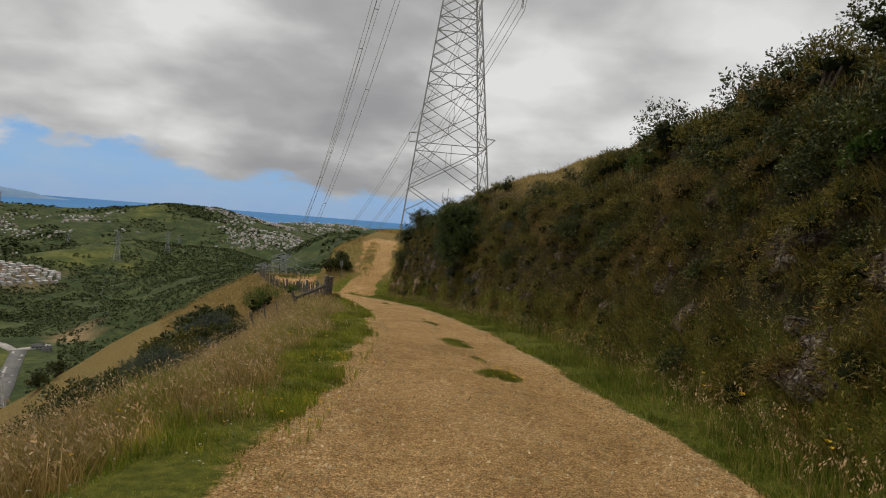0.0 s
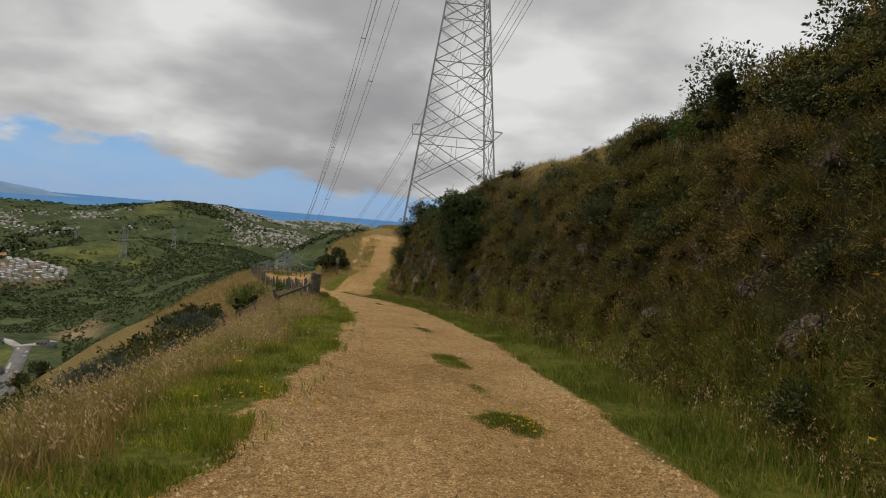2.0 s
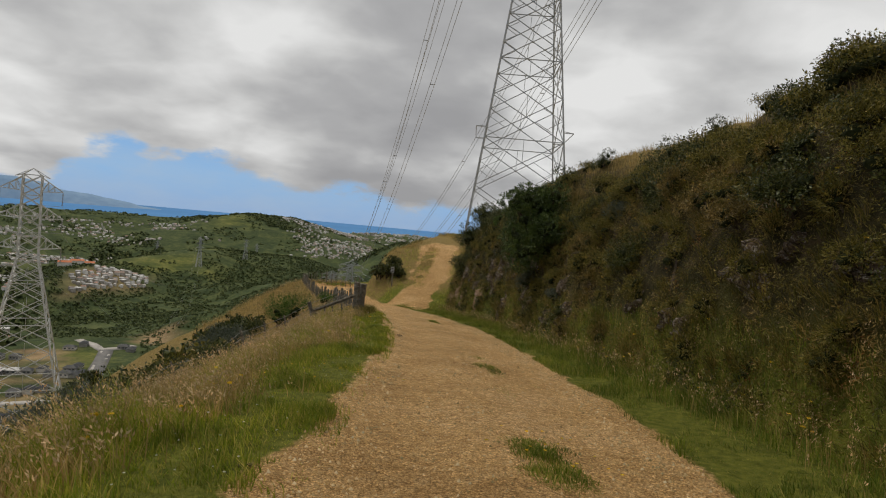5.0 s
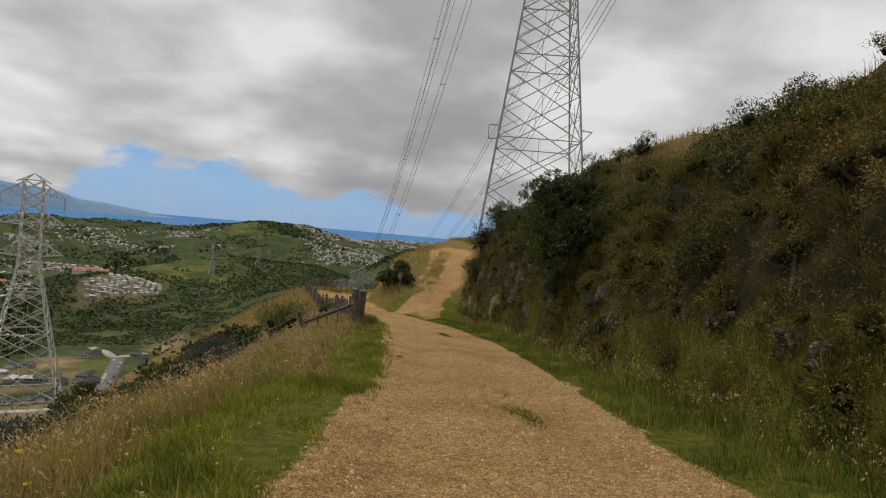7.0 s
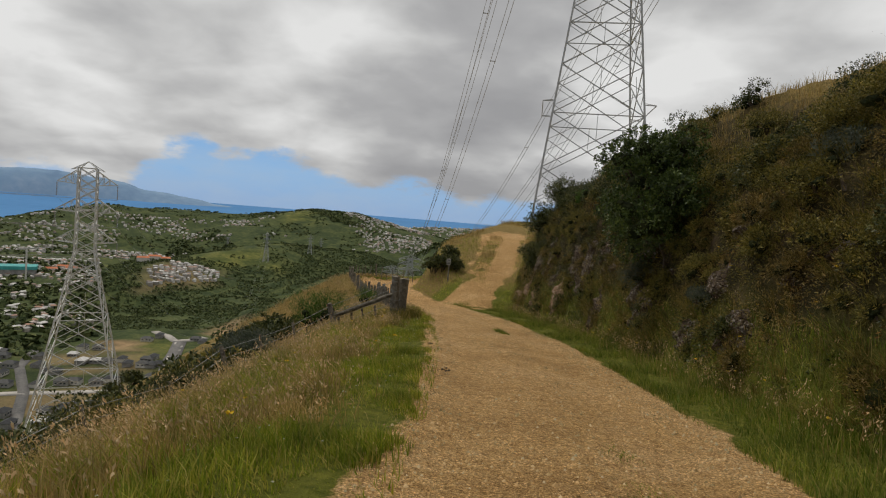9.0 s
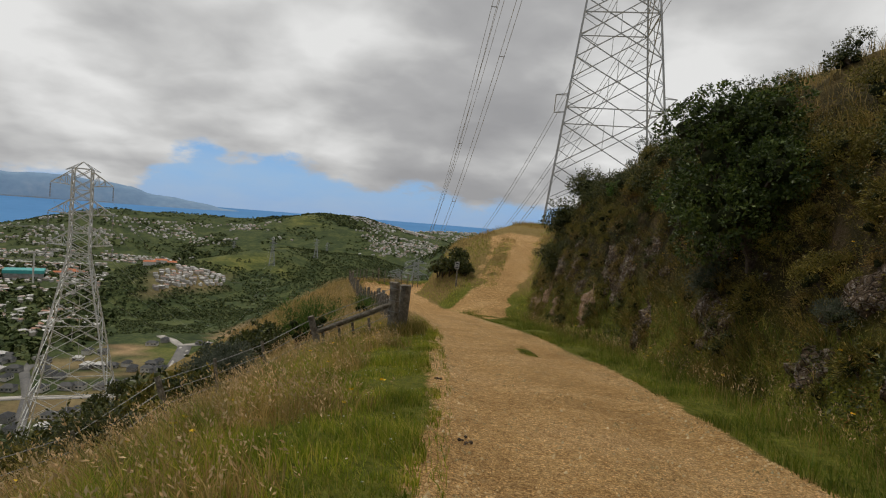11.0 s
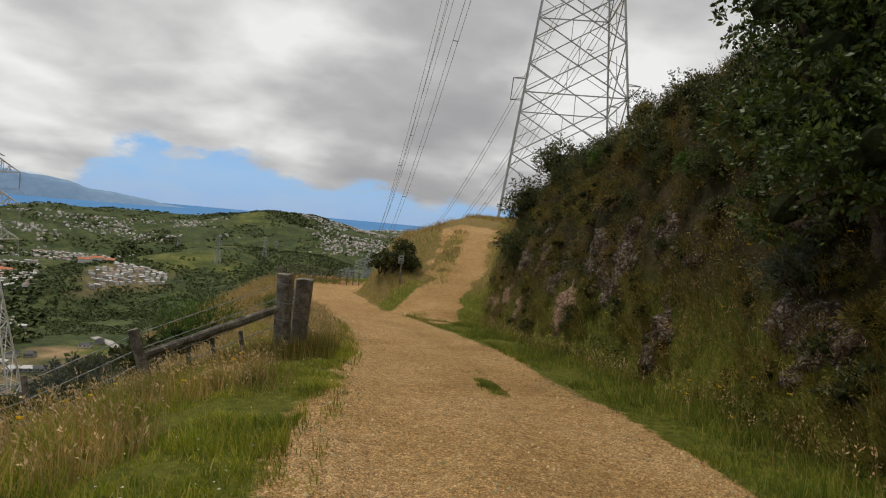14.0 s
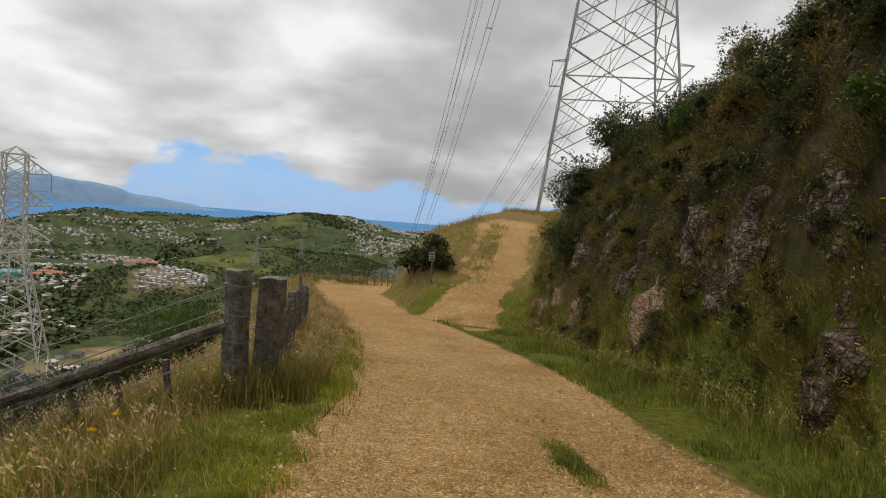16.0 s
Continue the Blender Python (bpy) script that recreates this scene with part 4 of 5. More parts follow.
def bank_kind(y, u):
    """The kind of shrub that grows at a spot of the bank: kinds keep together in patches."""
    zone = float(fbm(np.array([y / 3.2]), np.array([u / 1.6 + 7.0]), 64)[0]) + rng.normal() * 0.06 + 0.05 * min(u - 1.2, 1.5)
    if rng.random() < 0.05:
        return "grey" if u < 1.4 else "bright"
    return "brown" if zone < -0.17 else "olive" if zone < 0.0 else "dark" if zone < 0.24 else "bright"


def bank_shrubs():
    for y in np.arange(1.5, 47, 0.72):
        for u, chance, smin, smax in ((0.55, 0.30, 0.25, 0.42), (0.9, 0.72, 0.4, 0.7), (1.45, 0.97, 0.65, 1.0), (2.3, 0.95, 0.65, 1.05), (3.4, 0.45, 0.5, 0.8)):
            yy, uu = y + rng.uniform(-0.3, 0.3), u + rng.uniform(-0.25, 0.25)
            dense = 1.0 if yy < 24 or u < 2 else 0.42
            if rng.random() > chance * dense:
                continue
            plant(bank_kind(yy, uu), float(bank_foot(yy)) + uu, yy, rng.uniform(smin, smax) * (1.0 + 0.35 * (u > 2 and yy < 15)), "growing on the steep cut bank", "bank shrubs", 0.3 - 0.2 * (u > 2 and yy < 15), (0, -28))
    for _ in range(56):        # hanging over the lower face
        yy, uu = rng.uniform(3, 29), rng.uniform(0.5, 1.6)
        plant(bank_kind(yy, uu), float(bank_foot(yy)) + uu, yy, rng.uniform(0.4, 0.75), "growing on the steep cut bank", "bank shrubs", 0.15, (0, -40))
    for _ in range(66):        # clinging to the high corner of the bank
        yy, uu = rng.uniform(29, 44), rng.uniform(0.4, 2.2)
        plant(bank_kind(yy, uu), float(bank_foot(yy)) + uu, yy, rng.uniform(0.35, 0.65), "growing on the steep cut bank", "bank shrubs", 0.2, (0, -42))
    for _ in range(290):       # small clumps over the whole face
        yy, uu = 3 + 41 * rng.random() ** 1.1, rng.uniform(0.08, 1.5)
        zone = float(fbm(np.array([yy / 1.7]), np.array([uu / 0.7]), 83)[0]) + rng.normal() * 0.08
        kind = "dead_tuft" if zone < -0.1 else "tuft" if zone < 0.08 else "cushion"
        plant(kind, float(bank_foot(yy)) + uu, yy, rng.uniform(0.18, 0.42), "on the cut bank", "bank tufts", 0.06, (0, -50))
    for _ in range(90):        # scattered on the hill above
        yy, uu = rng.uniform(2, 62), rng.uniform(3.5, 13)
        if fbm(np.array([yy / 5]), np.array([uu / 4]), 61)[0] < 0.04 and rng.random() > 0.15:
            continue
        if 23 < yy < 40 and rng.random() > 0.7:
            continue
        plant(rng.choice(["far_dark", "far_olive"], p=[0.6, 0.4]), float(bank_foot(yy)) + uu, yy, rng.uniform(0.6, 1.15) * (0.65 if yy > 22 else 1.0), "among dry grass above the bank", "hill shrubs", 0.35)
    for _ in range(14):        # taller shrubs on the near crest
        yy, uu = rng.uniform(13.5, 18.5), rng.uniform(2.2, 3.4)
        plant(rng.choice(["dark", "olive"], p=[0.75, 0.25]), float(bank_foot(yy)) + uu, yy, rng.uniform(0.55, 0.8), "on the crest of the cut bank", "bank shrubs", 0.15)
    for y, u, s in ((41.5, 0.5, 1.3), (42.5, 1.0, 1.5), (41.0, 1.4, 1.4), (44.0, 0.9, 1.3)):
        plant("dark", float(bank_foot(y)) + u, y, s, "on the corner of the bank", "bank shrubs", 0.0)
    plant("grey", float(bank_foot(24.5)) + 0.35, 24.5, 0.5, "growing on the steep cut bank", "bank shrubs")


def slope_shrubs():
    spots = [(-9.5, 19.5), (-10.5, 21.5), (-11.5, 23.5), (-12.5, 25.5), (-13.2, 27.5), (-14, 29.5), (-12, 28), (-15, 33), (-16, 36), (-16.7, 40), (-17, 43.5), (-19, 46.5), (-15.5, 41.5), (-14.5, 38), (-10, 17), (-9.2, 14.5), (-8.6, 11.5), (-13.5, 20), (-15, 23), (-16.5, 26), (-12.5, 17.5), (-10.6, 24.5), (-11.4, 26.5), (-12.8, 31), (-14.5, 31.2), (-13.8, 32.5), (-17.5, 38), (-18, 34)]
    for x, y in spots:
        for _ in range(2):
            plant(rng.choice(["far_dark" if y > 28 else "dark", "far_olive" if y > 28 else "olive", "grey"], p=[0.7, 0.18, 0.12]), x + rng.uniform(-0.9, 0.9), y + rng.uniform(-0.9, 0.9), rng.uniform(1.0, 1.8) * (0.95 if y < 24 else 1.1), "on the dry slope below the fence", "slope shrubs", 0.2)
    for x, y, k, s in ((-13.3, 34.9, "grey", 1.7), (-12.4, 33.9, "grey", 1.3), (-14.6, 35.6, "grey", 1.6), (-10.9, 35.8, "broom", 1.5), (-11.4, 36.1, "broom", 1.1), (-9.5, 37.6, "broom", 0.8), (-8.1, 23.6, "dark", 1.0), (-8.8, 24.3, "olive", 0.9)):
        plant(k, x, y, s, "beside the fence on the dry slope", "slope shrubs")
    for _ in range(60):
        x, y = rng.uniform(-60, -18), rng.uniform(14, 80)
        if fbm(np.array([x / 9]), np.array([y / 9]), 63)[0] < 0.03:
            continue
        plant(rng.choice(["far_dark", "far_olive"], p=[0.75, 0.25]), x, y, rng.uniform(0.9, 1.9), "on the dry grass spur", "spur shrubs", 0.3)
    for x, y, s in ((-8.8, 49.4, 1.35), (-8.2, 49.2, 1.1), (-9.3, 50.0, 1.35), (-7.8, 49.0, 0.8), (-9.7, 50.6, 1.2), (-8.7, 50.3, 1.3)):
        plant("far_dark", x, y, s * 0.9, "on the side of the grassy knoll", "knoll shrubs")


bank_shrubs()
slope_shrubs()


def glossy_tree():
    """The big glossy tree that hangs out from the bank."""
    at = (1.25, 27.6, ground_z(1.25, 27.6))
    e = thing("tree", at, "dark glossy broad-leaved tree leaning out of the bank", "tree")
    rnd = random.Random(3)
    lobes = []
    for i in range(26):
        a, el = rnd.uniform(0, 6.28), rnd.uniform(-0.9, 1.35)
        q = rnd.uniform(0.5, 1.0)
        lobes.append(((-0.45 + 1.15 * q * math.cos(a) * math.cos(el), 1.2 * q * math.sin(a) * math.cos(el), 1.25 + 1.5 * q * math.sin(el)), (0.54, 0.54, 0.5)))
    bm = bmesh.new()
    prev = Vector((0, 0, -0.5))
    for k in range(5):
        nxt = Vector((-0.14 * k, 0.03 * k, 0.3 * k))
        w = 0.2 - 0.025 * k
        bar(bm, prev, nxt, w)
        prev = nxt
    part("trunk", bm, BARK, e)
    for c, _ in lobes:
        bm = bmesh.new()
        bar(bm, (-0.3, 0, 0.5), c, 0.05)
        part("limb", bm, BARK, e)
    # added dark lumps fill the crown as its inner shade
    inner = lump_mesh(lobes, 0.34, "shade_core", True)
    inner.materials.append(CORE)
    core = new("shade_core", inner)
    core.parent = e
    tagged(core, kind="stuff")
    n = 3000
    pick = rng.integers(0, len(lobes), n)
    c = np.array([l[0] for l in lobes])[pick]
    d = unit(rng.normal(size=(n, 3)))
    base = c + d * np.array([0.52, 0.52, 0.46]) * rng.uniform(0.75, 1.02, (n, 1))
    way = unit(d + np.array([0, 0, 0.5]) + rng.normal(size=d.shape) * 0.3)
    v, f = twig_leaves(base, way, 11, 0.12, 0.068, 0.5, 0.9)
    new("crown", mesh_of("crown", v, f, GLOSSY_LEAF)).parent = e


glossy_tree()


def surface(x, y):
    z = height(x, y)
    d = 0.05
    n = unit(np.stack([height(x - d, y) - height(x + d, y), height(x, y - d) - height(x, y + d), np.full_like(x, 2 * d)], -1))
    return np.stack([x, y, z], -1), n


def blades(pos, tall, width, lean=0.5, wind=(-0.25, 0.1)):
    """Bent grass blades, each of three triangles."""
    n = len(pos)
    a = rng.uniform(0, 2 * np.pi, n)
    side = np.stack([np.cos(a), np.sin(a), np.zeros(n)], -1) * width[:, None] / 2
    b = rng.uniform(0, 2 * np.pi, n)
    off = np.stack([np.cos(b) + wind[0] * 2, np.sin(b) + wind[1] * 2, np.zeros(n)], -1) * (lean * tall * rng.random(n))[:, None]
    up = np.array([0, 0, 1.0])
    root = pos - up * 0.03
    mid = root + up * (tall * 0.55)[:, None] + off * 0.3
    tip = root + up * (tall * 0.95)[:, None] + off
    v = np.stack([root - side, root + side, mid + side * 0.7, tip, mid - side * 0.7], 1)
    f = (np.arange(n)[:, None, None] * 5 + np.array([(0, 1, 2), (0, 2, 4), (4, 2, 3)])[None]).reshape(-1, 3)
    return v.reshape(-1, 3), f, tip


def stuff(name, v, f, mat, label, category):
    return tagged(new(name, mesh_of(name, v, f, mat)), label, category, kind="stuff")


def keep(x, y, m):
    return x[m], y[m]


def grasses():
    # green turf on both verges, mixed with straw
    n = 150000
    y = 2.5 + 34 * rng.random(n)
    d = -0.3 + 2.5 * rng.random(n) ** 1.6
    x = left_edge(y) - d
    wob = fbm(x / 1.4, y / 1.4, 21) * 0.5 + fbm(x / 0.45, y / 0.45, 22) * 0.28
    lush = fbm(x / 1.1, y / 1.1, 71)
    m = (d > wob - 0.12 - 0.25 * (rng.random(n) < 0.06)) & (lush > -0.45 + 0.12 * smooth(0.4, 0.0, d) + 0.22 * smooth(0.9, 1.9, d))
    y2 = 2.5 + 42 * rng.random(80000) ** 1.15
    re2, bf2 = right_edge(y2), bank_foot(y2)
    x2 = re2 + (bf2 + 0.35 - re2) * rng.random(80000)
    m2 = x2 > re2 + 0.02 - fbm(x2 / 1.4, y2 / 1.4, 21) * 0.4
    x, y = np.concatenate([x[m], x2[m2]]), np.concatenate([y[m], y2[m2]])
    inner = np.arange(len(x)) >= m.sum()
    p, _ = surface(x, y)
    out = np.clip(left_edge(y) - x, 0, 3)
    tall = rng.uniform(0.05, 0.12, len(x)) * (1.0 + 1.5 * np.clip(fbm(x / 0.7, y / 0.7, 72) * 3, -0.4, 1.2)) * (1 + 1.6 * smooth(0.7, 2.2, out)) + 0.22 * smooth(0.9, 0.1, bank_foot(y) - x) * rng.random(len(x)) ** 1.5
    # inner verge gets the blades whose colour carries the bank's shade
    for side, name, mat, label in ((~inner, "grass", TURF_BLADE, "green grass mixed with straw on the outer verge"), (inner, "verge_grass", DARKENED_BLADE, "green grass at the foot of the bank, darkened for shade")):
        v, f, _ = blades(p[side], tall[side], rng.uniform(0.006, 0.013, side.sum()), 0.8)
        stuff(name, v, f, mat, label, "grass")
    # pale seed stalks standing in the grass at the foot of the bank
    m = inner & (bank_foot(y) - x < 0.8) & (rng.random(len(x)) < 0.045)
    v, f, tip = blades(p[m], rng.uniform(0.22, 0.5, m.sum()), rng.uniform(0.004, 0.006, m.sum()), 0.5)
    stuff("grass_stalks", v, f, DRY_BLADE, "thin straw stalks in the grass below the bank", "grass")
    way = unit(np.stack([rng.normal(size=len(tip)) * 0.3, rng.normal(size=len(tip)) * 0.3, np.full(len(tip), 1.0)], -1))
    v, f = twig_leaves(tip - way * 0.05, way, 4, 0.09, 0.03, 0.34, 0.35)
    stuff("grass_seed_heads", v, f, SEED_HEAD, "pale seed heads in the grass below the bank", "grass")
    # long dry grass on the outer verge and slope
    n = 165000
    y = 2.0 + 56 * rng.random(n) ** 1.45
    d = np.where(y > 30.6, 0.15, 0.65) + 9.5 * rng.random(n) ** 1.6
    x = left_edge(y) - d + rng.normal(size=n) * 0.2
    p, _ = surface(x, y)
    m = (fbm(x / 1.3, y / 1.3, 73) + np.clip((d - 1.15) * 0.35, -0.3, 0.4) + 0.5 * (y > 30.6)) > -0.04
    p, dd = p[m], d[m]
    tall = rng.uniform(0.22, 0.5, len(p)) * np.interp(dd, [0.5, 1.8, 4], [0.5, 1.0, 1.0])
    v, f, tip = blades(p, tall, rng.uniform(0.006, 0.012, len(p)), 0.95)
    stuff("dry_grass", v, f, DRY_BLADE, "long dry golden grass on the slope", "grass")
    pick = rng.random(len(tip)) < 0.16 + 0.1 * (fbm(tip[:, 0] / 1.6, tip[:, 1] / 1.6, 78) > 0.05)
    t = tip[pick]
    way = unit(np.stack([rng.normal(size=len(t)) * 0.45 - 0.4, rng.normal(size=len(t)) * 0.45, np.full(len(t), 0.8)], -1))
    v, f = twig_leaves(t - way * 0.06, way, 4, 0.10, 0.04, 0.36, 0.45)
    stuff("grass_seed_heads", v, f, SEED_HEAD, "feathery pinkish seed heads of the dry grass", "grass")
    # tall tufts round the strainer posts and the stay
    n = 7000
    k = rng.random(n)
    x = -7.1 + 2.1 * k + rng.normal(size=n) * 0.28
    y = 28.0 + 2.6 * k + rng.normal(size=n) * 0.35 - 0.15
    m = x < left_edge(y) - 0.1
    p, _ = surface(x[m], y[m])
    v, f, _ = blades(p, rng.uniform(0.15, 0.48, len(p)), rng.uniform(0.006, 0.013, len(p)), 0.8)
    stuff("tussock_grass", v, f, leafy("tussock_blade", [(0.11, 0.13, 0.016), (0.2, 0.19, 0.03), (0.34, 0.25, 0.07), (0.5, 0.36, 0.14)], 0.6, 0.3, 0.35), "tall green and straw grass round the fence posts", "grass")
    # dry grass on the hill above the bank and on the knoll
    n = 45000
    y, u = 66 * rng.random(n), 1.6 + 12 * rng.random(n) ** 1.3
    x = bank_foot(y) + u
    kx, ky = rng.uniform(-13, -3.0, 42000), rng.uniform(43, 70, 42000)
    bl = np.interp(ky, [40, 44, 46.8, 48.7, 52.2, 58, 70], [-6, -8.0, -7.5, -6.95, -7.2, -7.6, -8.2])
    wk = fbm(kx / 0.9, ky / 0.9, 75) * 1.2 + rng.normal(size=len(kx)) * 0.12
    on = (kx > right_edge(ky) + 0.15 + wk * 0.5) & ((kx < bl - 0.1 + wk) | (kx > -4.4 + wk) | (ky > 63 + 3 * wk) | ((np.abs(kx + 6.4 + wk * 0.5) < 0.5) & (ky > 47.5) & (ky < 57)))
    kx, ky = kx[on], ky[on]
    lush = fbm(kx / 1.6, ky / 1.6, 76) + 0.30 * smooth(54, 46, ky) + 0.04 > 0.0
    p, _ = surface(kx[lush], ky[lush])
    v, f, _ = blades(p, rng.uniform(0.08, 0.22, len(p)), rng.uniform(0.010, 0.02, len(p)), 0.7)
    stuff("knoll_grass", v, f, TURF_BLADE, "green grass on the side of the knoll", "grass")
    x, y = np.concatenate([x, kx[~lush]]), np.concatenate([y, ky[~lush]])
    p, _ = surface(x, y)
    v, f, _ = blades(p, rng.uniform(0.15, 0.42, len(p)), rng.uniform(0.010, 0.02, len(p)), 0.6)
    stuff("hill_grass", v, f, DRY_BLADE, "dry golden grass on the hill and knoll", "grass")
    # tangle of low growth on the bank, in patches of one kind
    n = 28000
    y, u = 0.5 + 46 * rng.random(n) ** 1.15, 2.4 * rng.random(n) ** 1.3
    x = bank_foot(y) + u
    p, nr = surface(x, y)
    bare = fbm(x / 1.0 + y * 0.3, p[:, 2] / 1.0 + y, 81)
    zone = fbm(y / 1.7, p[:, 2] / 1.3, 83) + rng.normal(size=n) * 0.06
    way = unit(nr + np.array([0, 0, 0.1]) + rng.normal(size=nr.shape) * 0.5)
    for lo, hi, mat, label, per, tw, lf, w in ((-0.13, 0.10, OLIVE_LEAF, "olive low scrub covering the bank", 11, 0.24, 0.05, 0.2), (-9, -0.13, BROWN_LEAF, "brown dead growth and fern on the bank", 11, 0.24, 0.05, 0.26),
                                               (0.10, 9, DARK_LEAF, "dark green creeping growth on the bank", 12, 0.2, 0.045, 0.42)):
        m = (bare < 0.12) & (zone > lo) & (zone < hi)
        v, f = twig_leaves(p[m], way[m], per, tw, lf, w, 0.8)
        stuff("bank_growth", v, f, mat, label, "undergrowth")
    # rusty dead fronds hanging in streaks
    m = (u < 1.6) & (fbm(y / 0.35, p[:, 2] / 1.2, 84) > 0.20)
    v, f = twig_leaves(p[m], unit(nr[m] * 0.5 + np.array([0, 0, -0.8]) + rng.normal(size=nr[m].shape) * 0.3), 9, 0.25, 0.05, 0.22, 0.5)
    stuff("dead_fronds", v, f, RUST_LEAF, "rust-brown dead fronds hanging on the bank", "undergrowth")
    # tufts of drooping grass: blades fan out from clump centres
    k = 1500
    ty, tu = 1.5 + 45 * rng.random(k) ** 1.1, -0.05 + 2.0 * rng.random(k) ** 1.4
    tp, tn = surface(bank_foot(ty) + tu, ty)
    m = fbm(ty / 1.2, tp[:, 2] / 1.0, 82) > -0.08
    tp, tn = tp[m], tn[m]
    per = 44
    p = np.repeat(tp, per, 0) + rng.normal(size=(len(tp) * per, 3)) * 0.05
    tall = np.repeat(rng.uniform(0.14, 0.34, len(tp)), per) * rng.uniform(0.6, 1.1, len(p))
    v, f, _ = blades(p + np.repeat(tn, per, 0) * 0.04, tall, rng.uniform(0.006, 0.011, len(p)), 1.5, (-0.75, 0))
    stuff("bank_grass", v, f, leafy("bank_blade", [(0.06, 0.062, 0.012), (0.12, 0.112, 0.022), (0.20, 0.155, 0.035), (0.34, 0.235, 0.08)], 0.65, 0.25, 0.25), "drooping olive and straw grass on the bank", "grass")


grasses()


def flower_heads():
    def heads(x, y, tall, size):
        p, _ = surface(x, y)
        n, k = len(x), 7
        c = p + np.array([0, 0, 1.0]) * tall[:, None]
        a = np.arange(k) * 2 * np.pi / k
        ring = np.stack([np.cos(a), np.sin(a), np.full(k, 0.25)], -1)
        way = unit(ring[None] + rng.normal(size=(n, 1, 3)) * 0.25)
        pos = np.repeat(c, k, 0)
        ln = np.repeat(size, k)
        return leaf_quads(pos, way.reshape(-1, 3), ln, ln * 0.75)
    n = 330
    y = 2 + 42 * rng.random(n) ** 1.3
    x = np.where(rng.random(n) < 0.3, left_edge(y) - rng.uniform(0.3, 3.2, n), bank_foot(y) + rng.uniform(-0.5, 1.3, n))
    v, f = heads(x, y, rng.uniform(0.18, 0.42, n), rng.uniform(0.018, 0.034, n))
    stuff("yellow_flowers", v, f, PETAL, "scattered yellow daisy flowers in the grass", "flowers")
    cl = [(1.15, 8.75, 0.28, 60), (-1.25, 8.6, 0.45, 50), (-1.5, 5.6, 0.4, 25), (0.6, 12.4, 0.25, 16), (-2.1, 14.5, 0.5, 20)]
    x = np.concatenate([cx + rng.normal(size=k) * s for cx, cy, s, k in cl])
    y = np.concatenate([cy + rng.normal(size=k) * s for cx, cy, s, k in cl])
    v, f = heads(x, y, rng.uniform(0.07, 0.15, len(x)), rng.uniform(0.012, 0.02, len(x)))
    stuff("trefoil_flowers", v, f, PETAL, "clusters of small yellow flowers low in the turf", "flowers")
    n = 700
    y = 2 + 40 * rng.random(n) ** 1.3
    x = left_edge(y) - rng.uniform(0.1, 1.9, n)
    v, f = heads(x, y, rng.uniform(0.05, 0.12, n), rng.uniform(0.007, 0.012, n))
    stuff("clover_flowers", v, f, WHITE_PETAL, "tiny white clover flowers in the turf", "flowers")


flower_heads()


def grass_patch(x0, y0, rx, ry, turn, n, tall):
    a, q = rng.uniform(0, 6.283, n), np.sqrt(rng.random(n))
    dx, dy = rx * q * np.cos(a), ry * q * np.sin(a)
    c, s = math.cos(radians(turn)), math.sin(radians(turn))
    x, y = x0 + dx * c - dy * s, y0 + dx * s + dy * c
    m = fbm(x / 0.25, y / 0.25, 91) + 0.08 * rng.normal(size=n) - 0.3 * q > -0.22
    p, _ = surface(x[m], y[m])
    v, f, _ = blades(p, rng.uniform(0.4, 1, len(p)) * tall * (1.15 - 0.8 * q[m]), rng.uniform(0.006, 0.012, len(p)), 1.0)
    tagged(new("grass_patch", mesh_of("grass_patch", v, f, DARKENED_BLADE)), "low green grass patch growing on the gravel track", "grass", "track grass patches", "stuff")


for args in ((1.08, 8.8, 0.42, 0.5, 20, 6000, 0.15), (0.5, 12.4, 0.4, 0.75, 12, 8000, 0.13), (0.15, 15.2, 0.25, 1.0, 10, 1000, 0.06), (-0.1, 17.2, 0.35, 0.9, 15, 3200, 0.09), (-0.3, 18.4, 0.3, 0.8, 12, 1300, 0.07),
             (1.0, 4.3, 0.28, 0.5, 20, 700, 0.05), (0.85, 10.3, 0.2, 0.6, 15, 1500, 0.08), (-2.5, 28.9, 0.24, 0.75, 14, 3200, 0.13), (-2.75, 30.4, 0.22, 0.6, 20, 900, 0.06), (0.6, 16.1, 0.3, 0.8, 15, 900, 0.05)):
    grass_patch(*args)


def gravel():
    """Loose stones on the track: faceted pebbles half sunk in the surface."""
    n = 34000
    y = 2 + 38 * rng.random(n) ** 1.3
    k = rng.random(n)
    le, re = left_edge(y), right_edge(y)
    x = le + (re - le) * np.where(rng.random(n) < 0.35, np.where(rng.random(n) < 0.5, k * 0.18, 1 - k * 0.14), k)
    p, _ = surface(x, y)
    s = 0.005 + 0.021 * rng.random(n) ** 3.2
    base = np.array([(1, 0, 0), (0, 1, 0), (-1, 0, 0), (0, -1, 0), (0, 0, 0.8)], float)
    base[:4, 2] = -0.35
    tri = np.array([(0, 1, 4), (1, 2, 4), (2, 3, 4), (3, 0, 4)])
    a = rng.uniform(0, 6.283, n)
    b = base[None] * rng.uniform(0.6, 1.3, (n, 5, 1)) * s[:, None, None]
    v = np.stack([b[..., 0] * np.cos(a)[:, None] - b[..., 1] * np.sin(a)[:, None], b[..., 0] * np.sin(a)[:, None] + b[..., 1] * np.cos(a)[:, None], b[..., 2]], -1) + p[:, None, :]
    f = (np.arange(n) * 5)[:, None, None] + tri[None]
    stuff("gravel", v.reshape(-1, 3), f.reshape(-1, 3), PEBBLE, "loose pale gravel stones on the track", "gravel")


gravel()


